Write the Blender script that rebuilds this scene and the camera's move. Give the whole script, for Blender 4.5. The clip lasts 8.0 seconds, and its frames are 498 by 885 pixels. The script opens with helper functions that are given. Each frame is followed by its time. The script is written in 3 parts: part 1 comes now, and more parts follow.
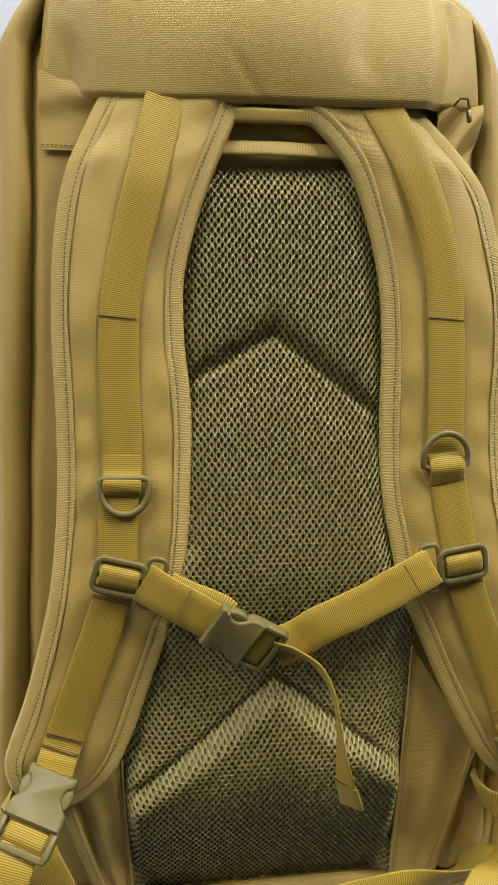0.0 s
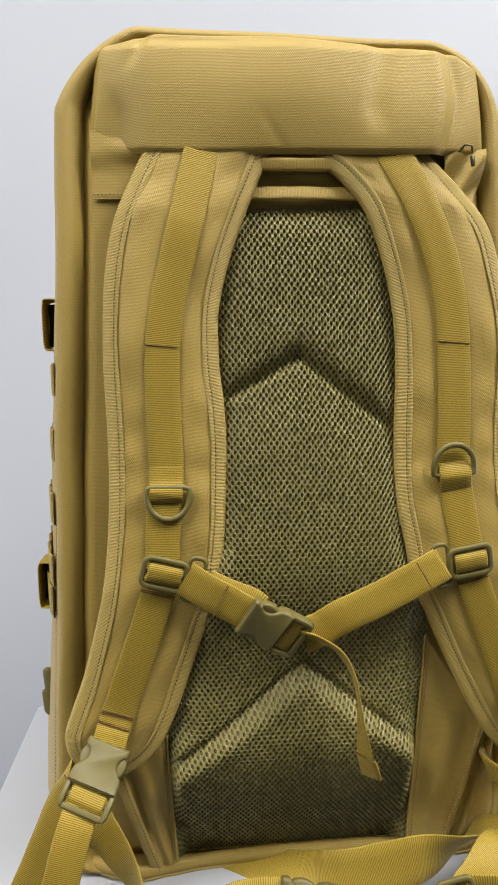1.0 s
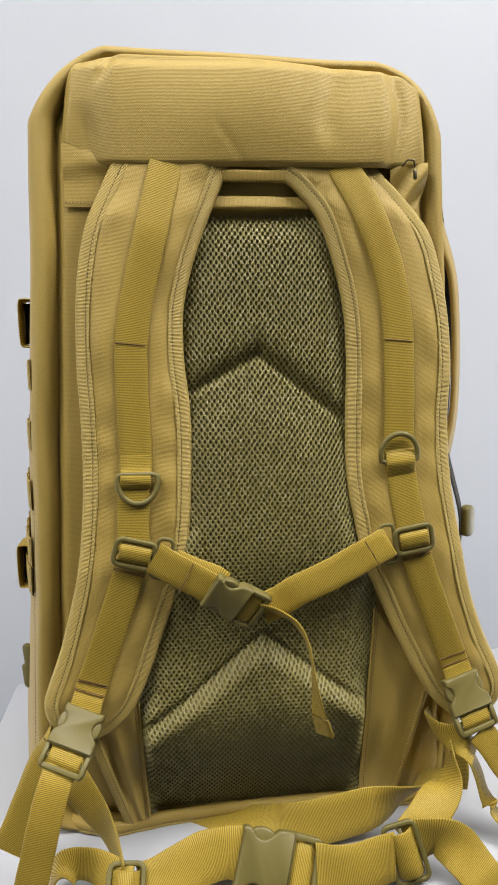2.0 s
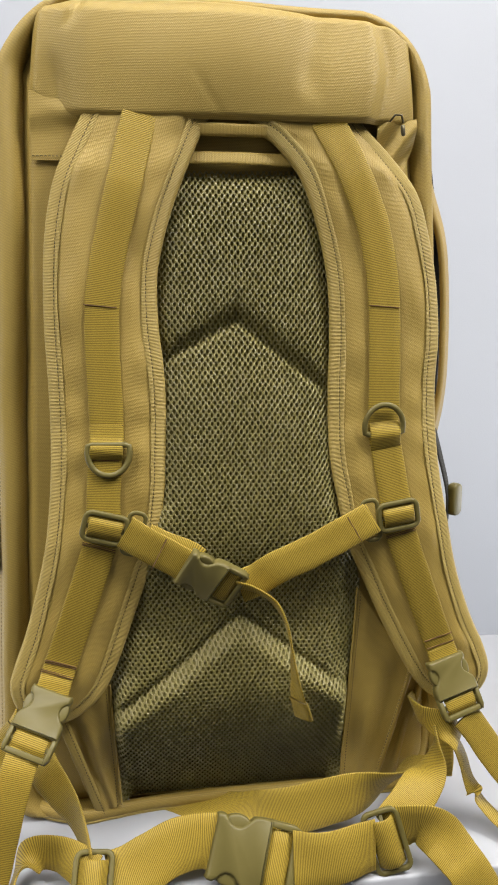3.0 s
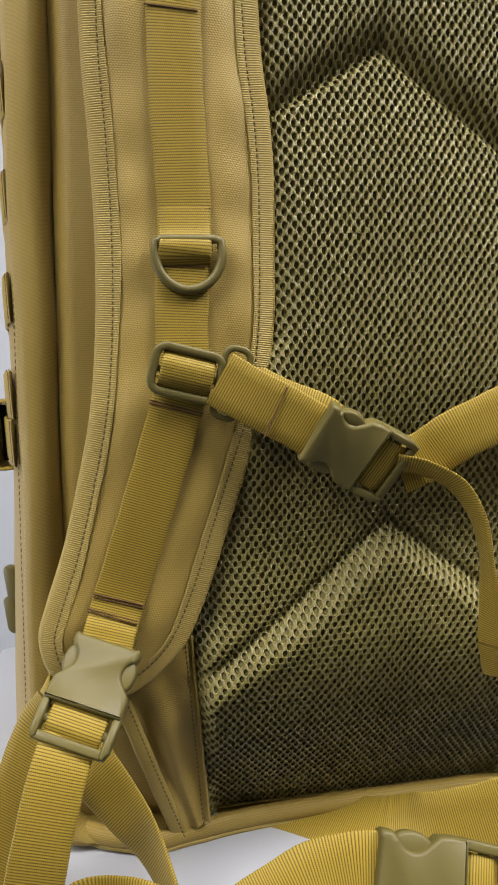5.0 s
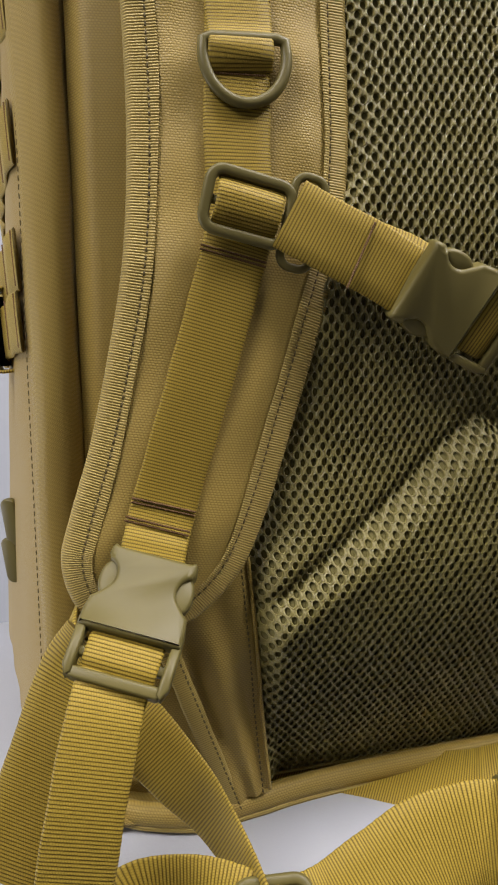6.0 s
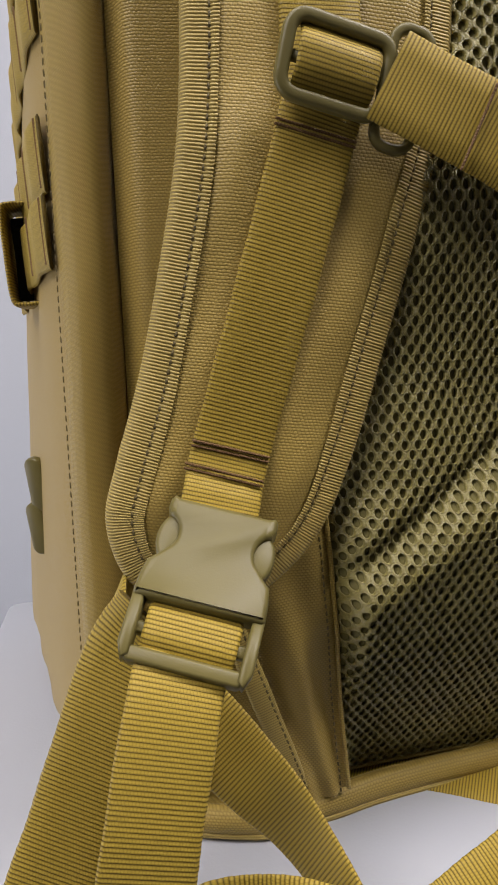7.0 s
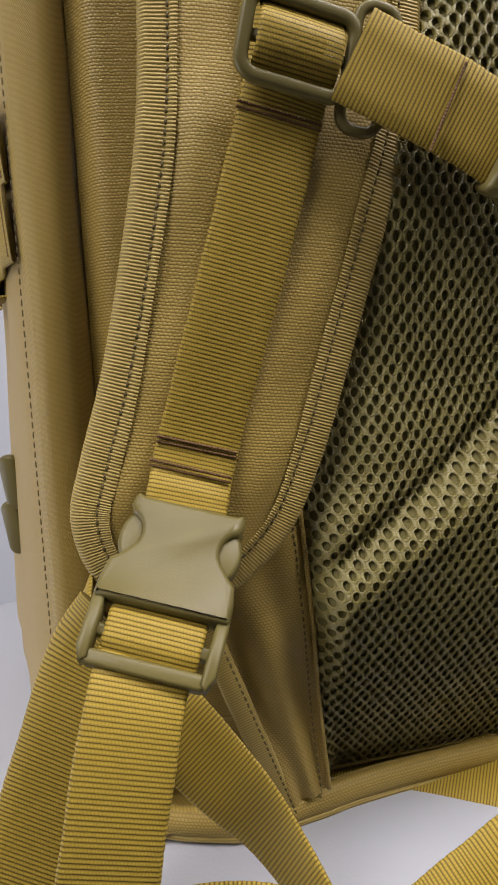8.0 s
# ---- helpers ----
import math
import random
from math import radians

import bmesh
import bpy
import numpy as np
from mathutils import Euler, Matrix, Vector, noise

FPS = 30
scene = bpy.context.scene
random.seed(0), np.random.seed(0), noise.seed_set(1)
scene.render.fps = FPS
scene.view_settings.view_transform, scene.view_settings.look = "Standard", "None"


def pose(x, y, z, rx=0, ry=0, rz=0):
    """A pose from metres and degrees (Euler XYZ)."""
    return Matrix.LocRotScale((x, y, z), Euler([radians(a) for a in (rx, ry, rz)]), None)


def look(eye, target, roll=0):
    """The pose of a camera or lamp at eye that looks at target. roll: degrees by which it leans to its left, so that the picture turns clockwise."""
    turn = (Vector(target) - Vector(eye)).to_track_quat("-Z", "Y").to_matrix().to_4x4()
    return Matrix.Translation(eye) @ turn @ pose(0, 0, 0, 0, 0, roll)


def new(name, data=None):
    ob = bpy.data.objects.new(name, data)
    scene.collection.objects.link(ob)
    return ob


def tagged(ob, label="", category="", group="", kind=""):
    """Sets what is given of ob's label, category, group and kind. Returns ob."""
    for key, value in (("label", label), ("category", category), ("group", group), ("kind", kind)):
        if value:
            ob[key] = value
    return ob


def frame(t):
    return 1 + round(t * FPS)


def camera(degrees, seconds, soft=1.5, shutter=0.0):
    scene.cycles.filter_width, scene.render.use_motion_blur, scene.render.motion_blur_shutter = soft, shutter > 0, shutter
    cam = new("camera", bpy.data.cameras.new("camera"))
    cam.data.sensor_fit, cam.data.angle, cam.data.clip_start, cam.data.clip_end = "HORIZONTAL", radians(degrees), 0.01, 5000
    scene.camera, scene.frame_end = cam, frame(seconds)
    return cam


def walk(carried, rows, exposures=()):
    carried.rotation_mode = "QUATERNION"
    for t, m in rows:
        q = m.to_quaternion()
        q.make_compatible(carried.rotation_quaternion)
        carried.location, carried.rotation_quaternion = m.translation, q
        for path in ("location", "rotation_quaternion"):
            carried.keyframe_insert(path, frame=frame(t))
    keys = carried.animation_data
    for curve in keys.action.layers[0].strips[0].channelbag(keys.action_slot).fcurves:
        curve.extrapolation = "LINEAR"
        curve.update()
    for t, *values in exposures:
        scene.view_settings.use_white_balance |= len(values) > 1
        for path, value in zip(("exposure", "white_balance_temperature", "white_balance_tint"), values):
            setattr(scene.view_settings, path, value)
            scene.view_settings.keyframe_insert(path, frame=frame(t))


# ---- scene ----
cam = camera(42.0, 8.0, soft=1.9)
PATH = [
    (0, (-0.058, -0.422, 0.388), (0.165, 1.551, 0.152), -0.2),
    (0.5, (-0.067, -0.454, 0.402), (0.148, 1.519, 0.158), -0.3),
    (1, (-0.07, -0.473, 0.408), (0.092, 1.504, 0.153), -0.9),
    (1.5, (-0.066, -0.499, 0.414), (0.114, 1.475, 0.148), -1.2),
    (2, (-0.062, -0.516, 0.416), (0.168, 1.448, 0.119), -0.9),
    (2.2, (-0.059, -0.519, 0.416), (0.183, 1.443, 0.112), -0.7),
    (3.5, (-0.046, -0.456, 0.369), (0.21, 1.502, 0.051), -0.3),
    (4, (-0.068, -0.401, 0.342), (0.196, 1.558, 0.036), -0.3),
    (4.5, (-0.088, -0.354, 0.307), (0.159, 1.608, 0.01), -1.3),
    (4.7, (-0.096, -0.341, 0.29), (0.151, 1.622, -0.002), -1.8),
    (5.8, (-0.137, -0.269, 0.216), (0.2, 1.681, -0.073), -3.1),
    (6, (-0.145, -0.259, 0.205), (0.222, 1.687, -0.078), -3.4),
    (6.5, (-0.156, -0.229, 0.192), (0.201, 1.712, -0.129), -4.0),
    (7, (-0.162, -0.211, 0.183), (0.178, 1.732, -0.147), -4.4),
    (7.5, (-0.161, -0.205, 0.18), (0.173, 1.738, -0.154), -4.7),
    (8, (-0.151, -0.207, 0.181), (0.185, 1.735, -0.163), -5.1),
]
walk(cam, [(t, look(eye, target, roll)) for t, eye, target, roll in PATH],
     [(0.0, 0.05, 6500, 9), (4.5, 0.05, 6500, 10), (6.0, -0.16, 6450, 14), (8.0, -0.2, 6450, 16)])

# ---- light ----
room_world = bpy.data.worlds.new("studio_world")
scene.world = room_world
room_world.use_nodes = True
room_world.node_tree.nodes["Background"].inputs[0].default_value = (0.8, 0.85, 1.0, 1)
room_world.node_tree.nodes["Background"].inputs[1].default_value = 0.15


def area_lamp(name, eye, target, w, h, power, colour):
    data = bpy.data.lights.new(name, "AREA")
    data.shape, data.size, data.size_y, data.energy, data.color = "RECTANGLE", w, h, power, colour
    ob = new(name, data)
    ob.matrix_world = look(eye, target)
    return ob


area_lamp("ceiling_panel", (0.0, -0.46, 2.25), (0.0, -0.3, 0.0), 2.4, 0.8, 55, (1.0, 0.98, 0.96))
# Unseen side lamps, added to brighten the flanks and straps.
area_lamp("side_fill", (-1.30, -0.90, 1.75), (0.0, 0.25, 0.35), 0.9, 0.7, 29, (1.0, 0.97, 0.93))
area_lamp("side_fill", (1.35, -0.70, 1.95), (0.0, 0.25, 0.35), 0.9, 0.7, 53, (1.0, 0.97, 0.93))
# Unseen fill lamps, added to even out the brightness of the wall.
area_lamp("wall_fill", (-1.6, 0.30, -0.10), (0.1, 0.95, -0.2), 0.5, 0.8, 12, (0.96, 0.98, 1.0))
area_lamp("wall_fill", (1.6, 0.30, -0.10), (-0.1, 0.95, -0.2), 0.5, 0.8, 13, (0.96, 0.98, 1.0))

# ---- materials ----
def shader(name, rough=0.7, metal=0.0):
    m = bpy.data.materials.new(name)
    m.use_nodes = True
    nt = m.node_tree
    b = nt.nodes["Principled BSDF"]
    b.inputs["Roughness"].default_value, b.inputs["Metallic"].default_value = rough, metal
    return m, nt, b


def link(nt, a, b):
    nt.links.new(a, b)


def maths(nt, op, a, b=None):
    n = nt.nodes.new("ShaderNodeMath")
    n.operation = op
    for slot, v in ((0, a), (1, b)):
        if v is None:
            continue
        if isinstance(v, (int, float)):
            n.inputs[slot].default_value = v
        else:
            link(nt, v, n.inputs[slot])
    return n.outputs[0]


def noise_tex(nt, scale, detail=3.0, coords="Object"):
    tc = nt.nodes.new("ShaderNodeTexCoord")
    n = nt.nodes.new("ShaderNodeTexNoise")
    n.inputs["Scale"].default_value, n.inputs["Detail"].default_value = scale, detail
    link(nt, tc.outputs[coords], n.inputs["Vector"])
    return n.outputs["Fac"]


def ramp(nt, fac, lo, hi, c0, c1):
    r = nt.nodes.new("ShaderNodeValToRGB")
    r.color_ramp.elements[0].position, r.color_ramp.elements[1].position = lo, hi
    r.color_ramp.elements[0].color, r.color_ramp.elements[1].color = (*c0, 1), (*c1, 1)
    link(nt, fac, r.inputs["Fac"])
    return r.outputs["Color"]


def mixed(nt, fac, a, b):
    n = nt.nodes.new("ShaderNodeMix")
    n.data_type = "RGBA"
    for slot, v in ((n.inputs["Factor"], fac), (n.inputs["A"], a), (n.inputs["B"], b)):
        if isinstance(v, (int, float)):
            slot.default_value = v
        elif isinstance(v, tuple):
            slot.default_value = (*v, 1)
        else:
            link(nt, v, slot)
    return n.outputs["Result"]


def bumped(nt, b, height, dist, strength=1.0):
    n = nt.nodes.new("ShaderNodeBump")
    n.inputs["Distance"].default_value, n.inputs["Strength"].default_value = dist, strength
    link(nt, height, n.inputs["Height"])
    link(nt, n.outputs["Normal"], b.inputs["Normal"])


def woven(name, c0, c1, pu, pv, dist, rough=0.62, sheen=0.1, grain=1.0, groove_shade=0.4, gap=0.6, gloss=0.2, stray=0.1):
    """Woven cloth by its own metres: rounded weft threads pv apart, broken into staggered grains pu long (grain: how deeply)."""
    m, nt, b = shader(name, rough)
    uv = nt.nodes.new("ShaderNodeUVMap")
    sep = nt.nodes.new("ShaderNodeSeparateXYZ")
    link(nt, uv.outputs["UV"], sep.inputs[0])
    wander = maths(nt, "MULTIPLY", maths(nt, "SUBTRACT", noise_tex(nt, 420.0, 1.0), 0.5), stray)
    row = maths(nt, "ADD", maths(nt, "MULTIPLY", sep.outputs["Y"], 1.0 / pv), wander)
    shift = maths(nt, "MULTIPLY", maths(nt, "FLOOR", row), 0.5)
    col = maths(nt, "ADD", maths(nt, "MULTIPLY", sep.outputs["X"], 1.0 / pu), shift)
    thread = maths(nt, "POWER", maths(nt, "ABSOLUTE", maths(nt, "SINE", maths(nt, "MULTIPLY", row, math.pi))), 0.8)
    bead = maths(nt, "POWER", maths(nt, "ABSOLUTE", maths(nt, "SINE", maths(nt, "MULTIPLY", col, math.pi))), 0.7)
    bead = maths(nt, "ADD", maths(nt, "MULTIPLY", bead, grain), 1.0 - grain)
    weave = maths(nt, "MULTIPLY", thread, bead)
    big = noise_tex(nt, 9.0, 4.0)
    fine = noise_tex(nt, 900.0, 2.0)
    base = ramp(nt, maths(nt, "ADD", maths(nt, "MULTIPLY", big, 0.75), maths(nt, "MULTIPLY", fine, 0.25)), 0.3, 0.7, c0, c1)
    # Shade in the grooves between threads is put into the base colour.
    dark = tuple(x * groove_shade * k for x, k in zip(c0, (1.0, 0.86, 0.7)))
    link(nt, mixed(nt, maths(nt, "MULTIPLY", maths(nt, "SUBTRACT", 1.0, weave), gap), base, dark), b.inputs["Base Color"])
    b.inputs["Sheen Weight"].default_value = sheen
    b.inputs["Sheen Roughness"].default_value = 0.4
    b.inputs["Specular IOR Level"].default_value = gloss
    bumped(nt, b, maths(nt, "ADD", weave, maths(nt, "MULTIPLY", fine, 0.25)), dist)
    return m


def moulded(name, c0, c1, rough):
    m, nt, b = shader(name, rough)
    b.inputs["Specular IOR Level"].default_value = 0.35
    link(nt, ramp(nt, noise_tex(nt, 30.0, 4.0), 0.3, 0.7, c0, c1), b.inputs["Base Color"])
    bumped(nt, b, noise_tex(nt, 2200.0, 2.0), 0.00003)
    return m


def painted(name, c0, c1, rough, scale, grain, depth):
    m, nt, b = shader(name, rough)
    link(nt, ramp(nt, noise_tex(nt, scale, 5.0), 0.3, 0.7, c0, c1), b.inputs["Base Color"])
    bumped(nt, b, noise_tex(nt, grain, 3.0), depth)
    return m


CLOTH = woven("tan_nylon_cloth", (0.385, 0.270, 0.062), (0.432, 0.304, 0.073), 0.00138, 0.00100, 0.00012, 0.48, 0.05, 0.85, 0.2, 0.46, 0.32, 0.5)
SMOOTH_CLOTH = woven("smooth_tan_cloth", (0.330, 0.235, 0.070), (0.365, 0.262, 0.081), 0.0011, 0.0006, 0.00004, 0.55, 0.1, 0.8, 0.85, 0.5)
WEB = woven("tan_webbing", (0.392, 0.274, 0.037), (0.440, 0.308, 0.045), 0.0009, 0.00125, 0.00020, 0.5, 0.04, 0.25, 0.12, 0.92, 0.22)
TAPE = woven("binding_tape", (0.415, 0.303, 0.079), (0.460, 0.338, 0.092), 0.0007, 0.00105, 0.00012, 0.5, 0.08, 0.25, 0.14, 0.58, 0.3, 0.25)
NET = woven("olive_spacer_net", (0.250, 0.214, 0.060), (0.288, 0.247, 0.072), 0.0007, 0.00045, 0.00010, 0.36, 0.0, 0.8, 0.5, 0.5, 0.8)
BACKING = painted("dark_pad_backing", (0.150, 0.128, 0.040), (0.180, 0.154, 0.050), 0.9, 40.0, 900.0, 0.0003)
PLASTIC = moulded("tan_plastic", (0.122, 0.100, 0.028), (0.144, 0.118, 0.035), 0.42)
THREAD = painted("brown_thread", (0.125, 0.062, 0.017), (0.165, 0.086, 0.024), 0.8, 60.0, 2500.0, 0.0002)
SEAM_THREAD = painted("olive_seam_thread", (0.105, 0.075, 0.022), (0.145, 0.105, 0.032), 0.8, 60.0, 2500.0, 0.0002)
BLACK = woven("black_webbing", (0.020, 0.019, 0.016), (0.030, 0.028, 0.022), 0.0012, 0.0011, 0.00012, 0.7, 0.1, 0.3, 0.8)
PLINTH = painted("white_lacquered_board", (0.385, 0.395, 0.425), (0.42, 0.43, 0.46), 0.4, 3.0, 700.0, 0.00008)
WALL = painted("pale_grey_wall_paint", (0.340, 0.352, 0.386), (0.372, 0.385, 0.419), 0.8, 1.2, 400.0, 0.0003)
# Walls out of view and floor are this dark to limit bounce light.
BOUNCE_CUT = painted("bounce_cut_grey", (0.085, 0.085, 0.09), (0.11, 0.11, 0.115), 0.8, 1.2, 400.0, 0.0003)
FLOOR = painted("grey_floor_vinyl", (0.065, 0.065, 0.07), (0.09, 0.09, 0.095), 0.5, 2.0, 200.0, 0.0003)
METAL, _nt, _b = shader("dark_zip_metal", 0.35, 0.9)
_b.inputs["Base Color"].default_value = (0.10, 0.085, 0.05, 1)


# ---- builders (lengths in millimetres) ----
def mesh(name, verts, faces, material, parent=None, uvs=None, smooth=True, label="", flip=False):
    me = bpy.data.meshes.new(name)
    vs = np.asarray(verts, dtype=float) * 0.001
    if flip:
        faces = [tuple(reversed(f)) for f in faces]
    me.from_pydata(vs.tolist(), [], faces)
    if uvs is not None:
        lay = me.uv_layers.new(name="UVMap")
        idx = np.empty(len(me.loops), dtype=np.int32)
        me.loops.foreach_get("vertex_index", idx)
        lay.data.foreach_set("uv", (np.asarray(uvs, dtype=np.float32)[idx] * 0.001).ravel())
    me.polygons.foreach_set("use_smooth", [smooth] * len(me.polygons))
    me.materials.append(material)
    me.update()
    ob = new(name, me)
    if parent is not None:
        ob.parent = parent
    return tagged(ob, label)


def unit(v):
    v = np.asarray(v, float)
    return v / np.maximum(np.linalg.norm(v, axis=-1, keepdims=True), 1e-9)


def spline(points, n):
    """n points evenly along a smooth curve through the given ones."""
    p = np.asarray(points, float)
    q = np.vstack([2 * p[0] - p[1], p, 2 * p[-1] - p[-2]])
    out = []
    for i in range(len(p) - 1):
        a, b, c, d = q[i:i + 4]
        for s in np.linspace(0, 1, 24, endpoint=False):
            out.append(0.5 * (2 * b + (c - a) * s + (2 * a - 5 * b + 4 * c - d) * s * s + (3 * b - a - 3 * c + d) * s ** 3))
    out.append(p[-1])
    out = np.array(out)
    run = np.concatenate([[0], np.cumsum(np.linalg.norm(np.diff(out[:, :3], axis=0), axis=1))])
    at = np.linspace(0, run[-1], n)
    return np.stack([np.interp(at, run, out[:, k]) for k in range(out.shape[1])], 1)


def length_of(points):
    p = spline(points, 200)
    return float(np.linalg.norm(np.diff(p[:, :3], axis=0), axis=1).sum())


def grid_faces(rows, cols, closed=False):
    out = []
    for i in range(rows - 1):
        for j in range(cols if closed else cols - 1):
            k = (j + 1) % cols
            out.append((i * cols + j, i * cols + k, (i + 1) * cols + k, (i + 1) * cols + j))
    return out


def smoothstep(x):
    x = np.clip(x, 0, 1)
    return x * x * (3 - 2 * x)


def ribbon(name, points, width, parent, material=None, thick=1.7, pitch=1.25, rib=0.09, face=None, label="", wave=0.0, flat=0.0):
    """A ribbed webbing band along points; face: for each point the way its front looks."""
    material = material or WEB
    n = max(12, int(length_of(points) / pitch * 5))
    pf = np.hstack([np.asarray(points, float), np.asarray(face if face is not None else [(0, -1, 0)] * len(points), float)])
    sp = spline(pf, n)
    c, f = sp[:, :3], unit(sp[:, 3:])
    tan = unit(np.gradient(c, axis=0))
    side = unit(np.cross(tan, f))
    nor = unit(np.cross(side, tan))
    run = np.concatenate([[0], np.cumsum(np.linalg.norm(np.diff(c, axis=0), axis=1))])
    r = rib * (1 - 2 * np.cos(run / pitch * math.pi) ** 6)
    if flat:
        r = r * smoothstep((run - flat) / 8) + 0.0
    h = width / 2
    prof = [(-h, 0.15), (-h + 0.9, 0.85), (-h * 0.5, 1), (0, 1), (h * 0.5, 1), (h - 0.9, 0.85), (h, 0.15),
            (h, -0.15), (h - 0.9, -0.85), (0, -1), (-h + 0.9, -0.85), (-h, -0.15)]
    verts, uvs = [], []
    frayed = 0.05 * np.sin(run * 1.7) + 0.12 * np.sin(run * 0.23 + 1.0)
    for s, e in prof:
        edge = frayed * (1 if abs(s) > h - 1 else 0) * (1 if s > 0 else -1)
        off = e * (thick / 2) + (r * abs(e)) * (1 if e > 0 else -1)
        verts.append(c + side * (s + edge)[:, None] + nor * (off + wave * math.cos(s / h * 1.5) * np.sin(run / 19.0))[:, None])
        uvs.append(np.stack([np.full(n, s + (60 if e < 0 else 0)), run], 1))
    k = len(prof)
    verts = np.stack(verts, 1).reshape(-1, 3)
    uvs = np.stack(uvs, 1).reshape(-1, 2)
    faces = grid_faces(n, k, True)
    faces += [tuple(range(k - 1, -1, -1)), tuple(range((n - 1) * k, n * k))]
    return mesh(name, verts, faces, material, parent, uvs, label=label, flip=True)


def tube(name, path, section, parent, material, closed=True, up=(0, -1, 0), label="", m=None):
    """A solid with the given section swept along path (kept facing up)."""
    p = np.asarray(path, float)
    if closed:
        tan = unit(np.roll(p, -1, 0) - np.roll(p, 1, 0))
    else:
        tan = unit(np.gradient(p, axis=0))
    upv = np.tile(np.asarray(up, float), (len(p), 1))
    side = unit(np.cross(tan, upv))
    nor = unit(np.cross(side, tan))
    sec = np.asarray(section, float)
    v = (p[:, None, :] + side[:, None, :] * sec[None, :, :1] + nor[:, None, :] * sec[None, :, 1:]).reshape(-1, 3)
    k, n = len(sec), len(p)
    f = grid_faces(n, k, True)
    if closed:
        f += [((n - 1) * k + j, (n - 1) * k + (j + 1) % k, (j + 1) % k, j) for j in range(k)]
    else:
        f += [tuple(range(k - 1, -1, -1)), tuple(range((n - 1) * k, n * k))]
    if m is not None:
        v = placed(v, m)
    return mesh(name, v, f, material, parent, v[:, [0, 2]], label=label, flip=True)


def placed(v, m):
    """Local millimetres (across, along, out) to the world by the frame m: (origin, across, along, out)."""
    o, a, b, c = [np.asarray(x, float) for x in m]
    v = np.asarray(v, float)
    return o + v[:, :1] * a + v[:, 1:2] * b + v[:, 2:] * c


def frame_at(origin, along, out):
    b = unit(along)
    c = np.asarray(out, float)
    c = unit(c - b * np.dot(b, c))
    return (origin, np.cross(b, c), b, c)


def slab(name, outline, z0, z1, bevel, parent, material, m, label=""):
    """A moulded plate: an outline with depth and rounded rims."""
    o = np.asarray(outline, float)
    if np.sum(o[:, 0] * np.roll(o[:, 1], -1) - np.roll(o[:, 0], -1) * o[:, 1]) < 0:
        o = o[::-1]
    t = unit(np.roll(o, -1, 0) - np.roll(o, 1, 0))
    inn = np.stack([-t[:, 1], t[:, 0]], 1)
    rings = []
    for d, z in ((bevel, z0), (bevel * 0.3, z0 + bevel * 0.3), (0, z0 + bevel), (0, z1 - bevel), (bevel * 0.3, z1 - bevel * 0.3), (bevel, z1)):
        rings.append(np.column_stack([o + inn * d, np.full(len(o), z)]))
    k = len(o)
    f = grid_faces(len(rings), k, True)
    f += [tuple(range(k - 1, -1, -1)), tuple(range((len(rings) - 1) * k, len(rings) * k))]
    v = placed(np.vstack(rings), m)
    ob = mesh(name, v, f, material, parent, v[:, [0, 2]], label=label)
    return ob


def rounded(w, h, r, n=6, cx=0.0, cy=0.0):
    out = []
    for sx, sy, a in ((1, 1, 0), (-1, 1, 90), (-1, -1, 180), (1, -1, 270)):
        for i in range(n + 1):
            t = radians(a + 90 * i / n)
            out.append((cx + sx * (w / 2 - r) + r * math.cos(t), cy + sy * (h / 2 - r) + r * math.sin(t)))
    return out


def oval(a, b, n=10):
    return [(a * math.cos(2 * math.pi * i / n), b * math.sin(2 * math.pi * i / n)) for i in range(n)]


def ring3(path2, z=0.0):
    return [(x, y, z) for x, y in path2]


def stitches(name, path, parent, step=3.2, long=2.3, thick=0.55, out=(0, -1, 0), label="", thread=None):
    """A row of thread stitches, a joined run of small rounded bars, along a path of points."""
    n = max(2, int(length_of(path) / step))
    p = spline(path, n + 1)
    t = unit(np.gradient(p, axis=0))
    o = unit(np.asarray(out, float))
    verts, faces = [], []
    for i in range(n):
        a, b = t[i], np.cross(t[i], o)
        q = len(verts)
        lean = b * random.uniform(-0.25, 0.25)
        for e, w, h in ((-0.5, 0.4, 0.0), (-0.3, 1, 0.8), (0.3, 1, 0.8), (0.5, 0.4, 0.0)):
            c = p[i] + a * e * long + lean * e
            for s, u in ((-1, 0), (0, 1), (1, 0)):
                verts.append(c + b * s * w * thick * 0.6 + o * (h * u * thick + 0.08))
        for r in range(3):
            for s in range(2):
                faces.append((q + r * 3 + s, q + r * 3 + s + 1, q + r * 3 + s + 4, q + r * 3 + s + 3))
    return tagged(mesh(name, verts, faces, thread or SEAM_THREAD, parent, label=label), kind="stuff")


# ---- the room ----
TABLE = -10.0


def block(name, x0, x1, y0, y1, z0, z1, r, material, parent=None, label=""):
    out = rounded(x1 - x0, y1 - y0, r, 8, (x0 + x1) / 2, (y0 + y1) / 2)
    m = ((0, 0, 0), (1, 0, 0), (0, 1, 0), (0, 0, 1))
    return slab(name, out, z0, z1, min(r * 0.3, 4.0), parent, material, m, label)


def plane_box(name, x0, x1, y0, y1, z0, z1, material, label, category):
    v = [(x, y, z) for x in (x0, x1) for y in (y0, y1) for z in (z0, z1)]
    f = [(0, 1, 3, 2), (4, 6, 7, 5), (0, 4, 5, 1), (2, 3, 7, 6), (0, 2, 6, 4), (1, 5, 7, 3)]
    ob = mesh(name, v, f, material, None, [(p[0] + p[1], p[2]) for p in v], smooth=False)
    return tagged(ob, label, category, kind="structure")


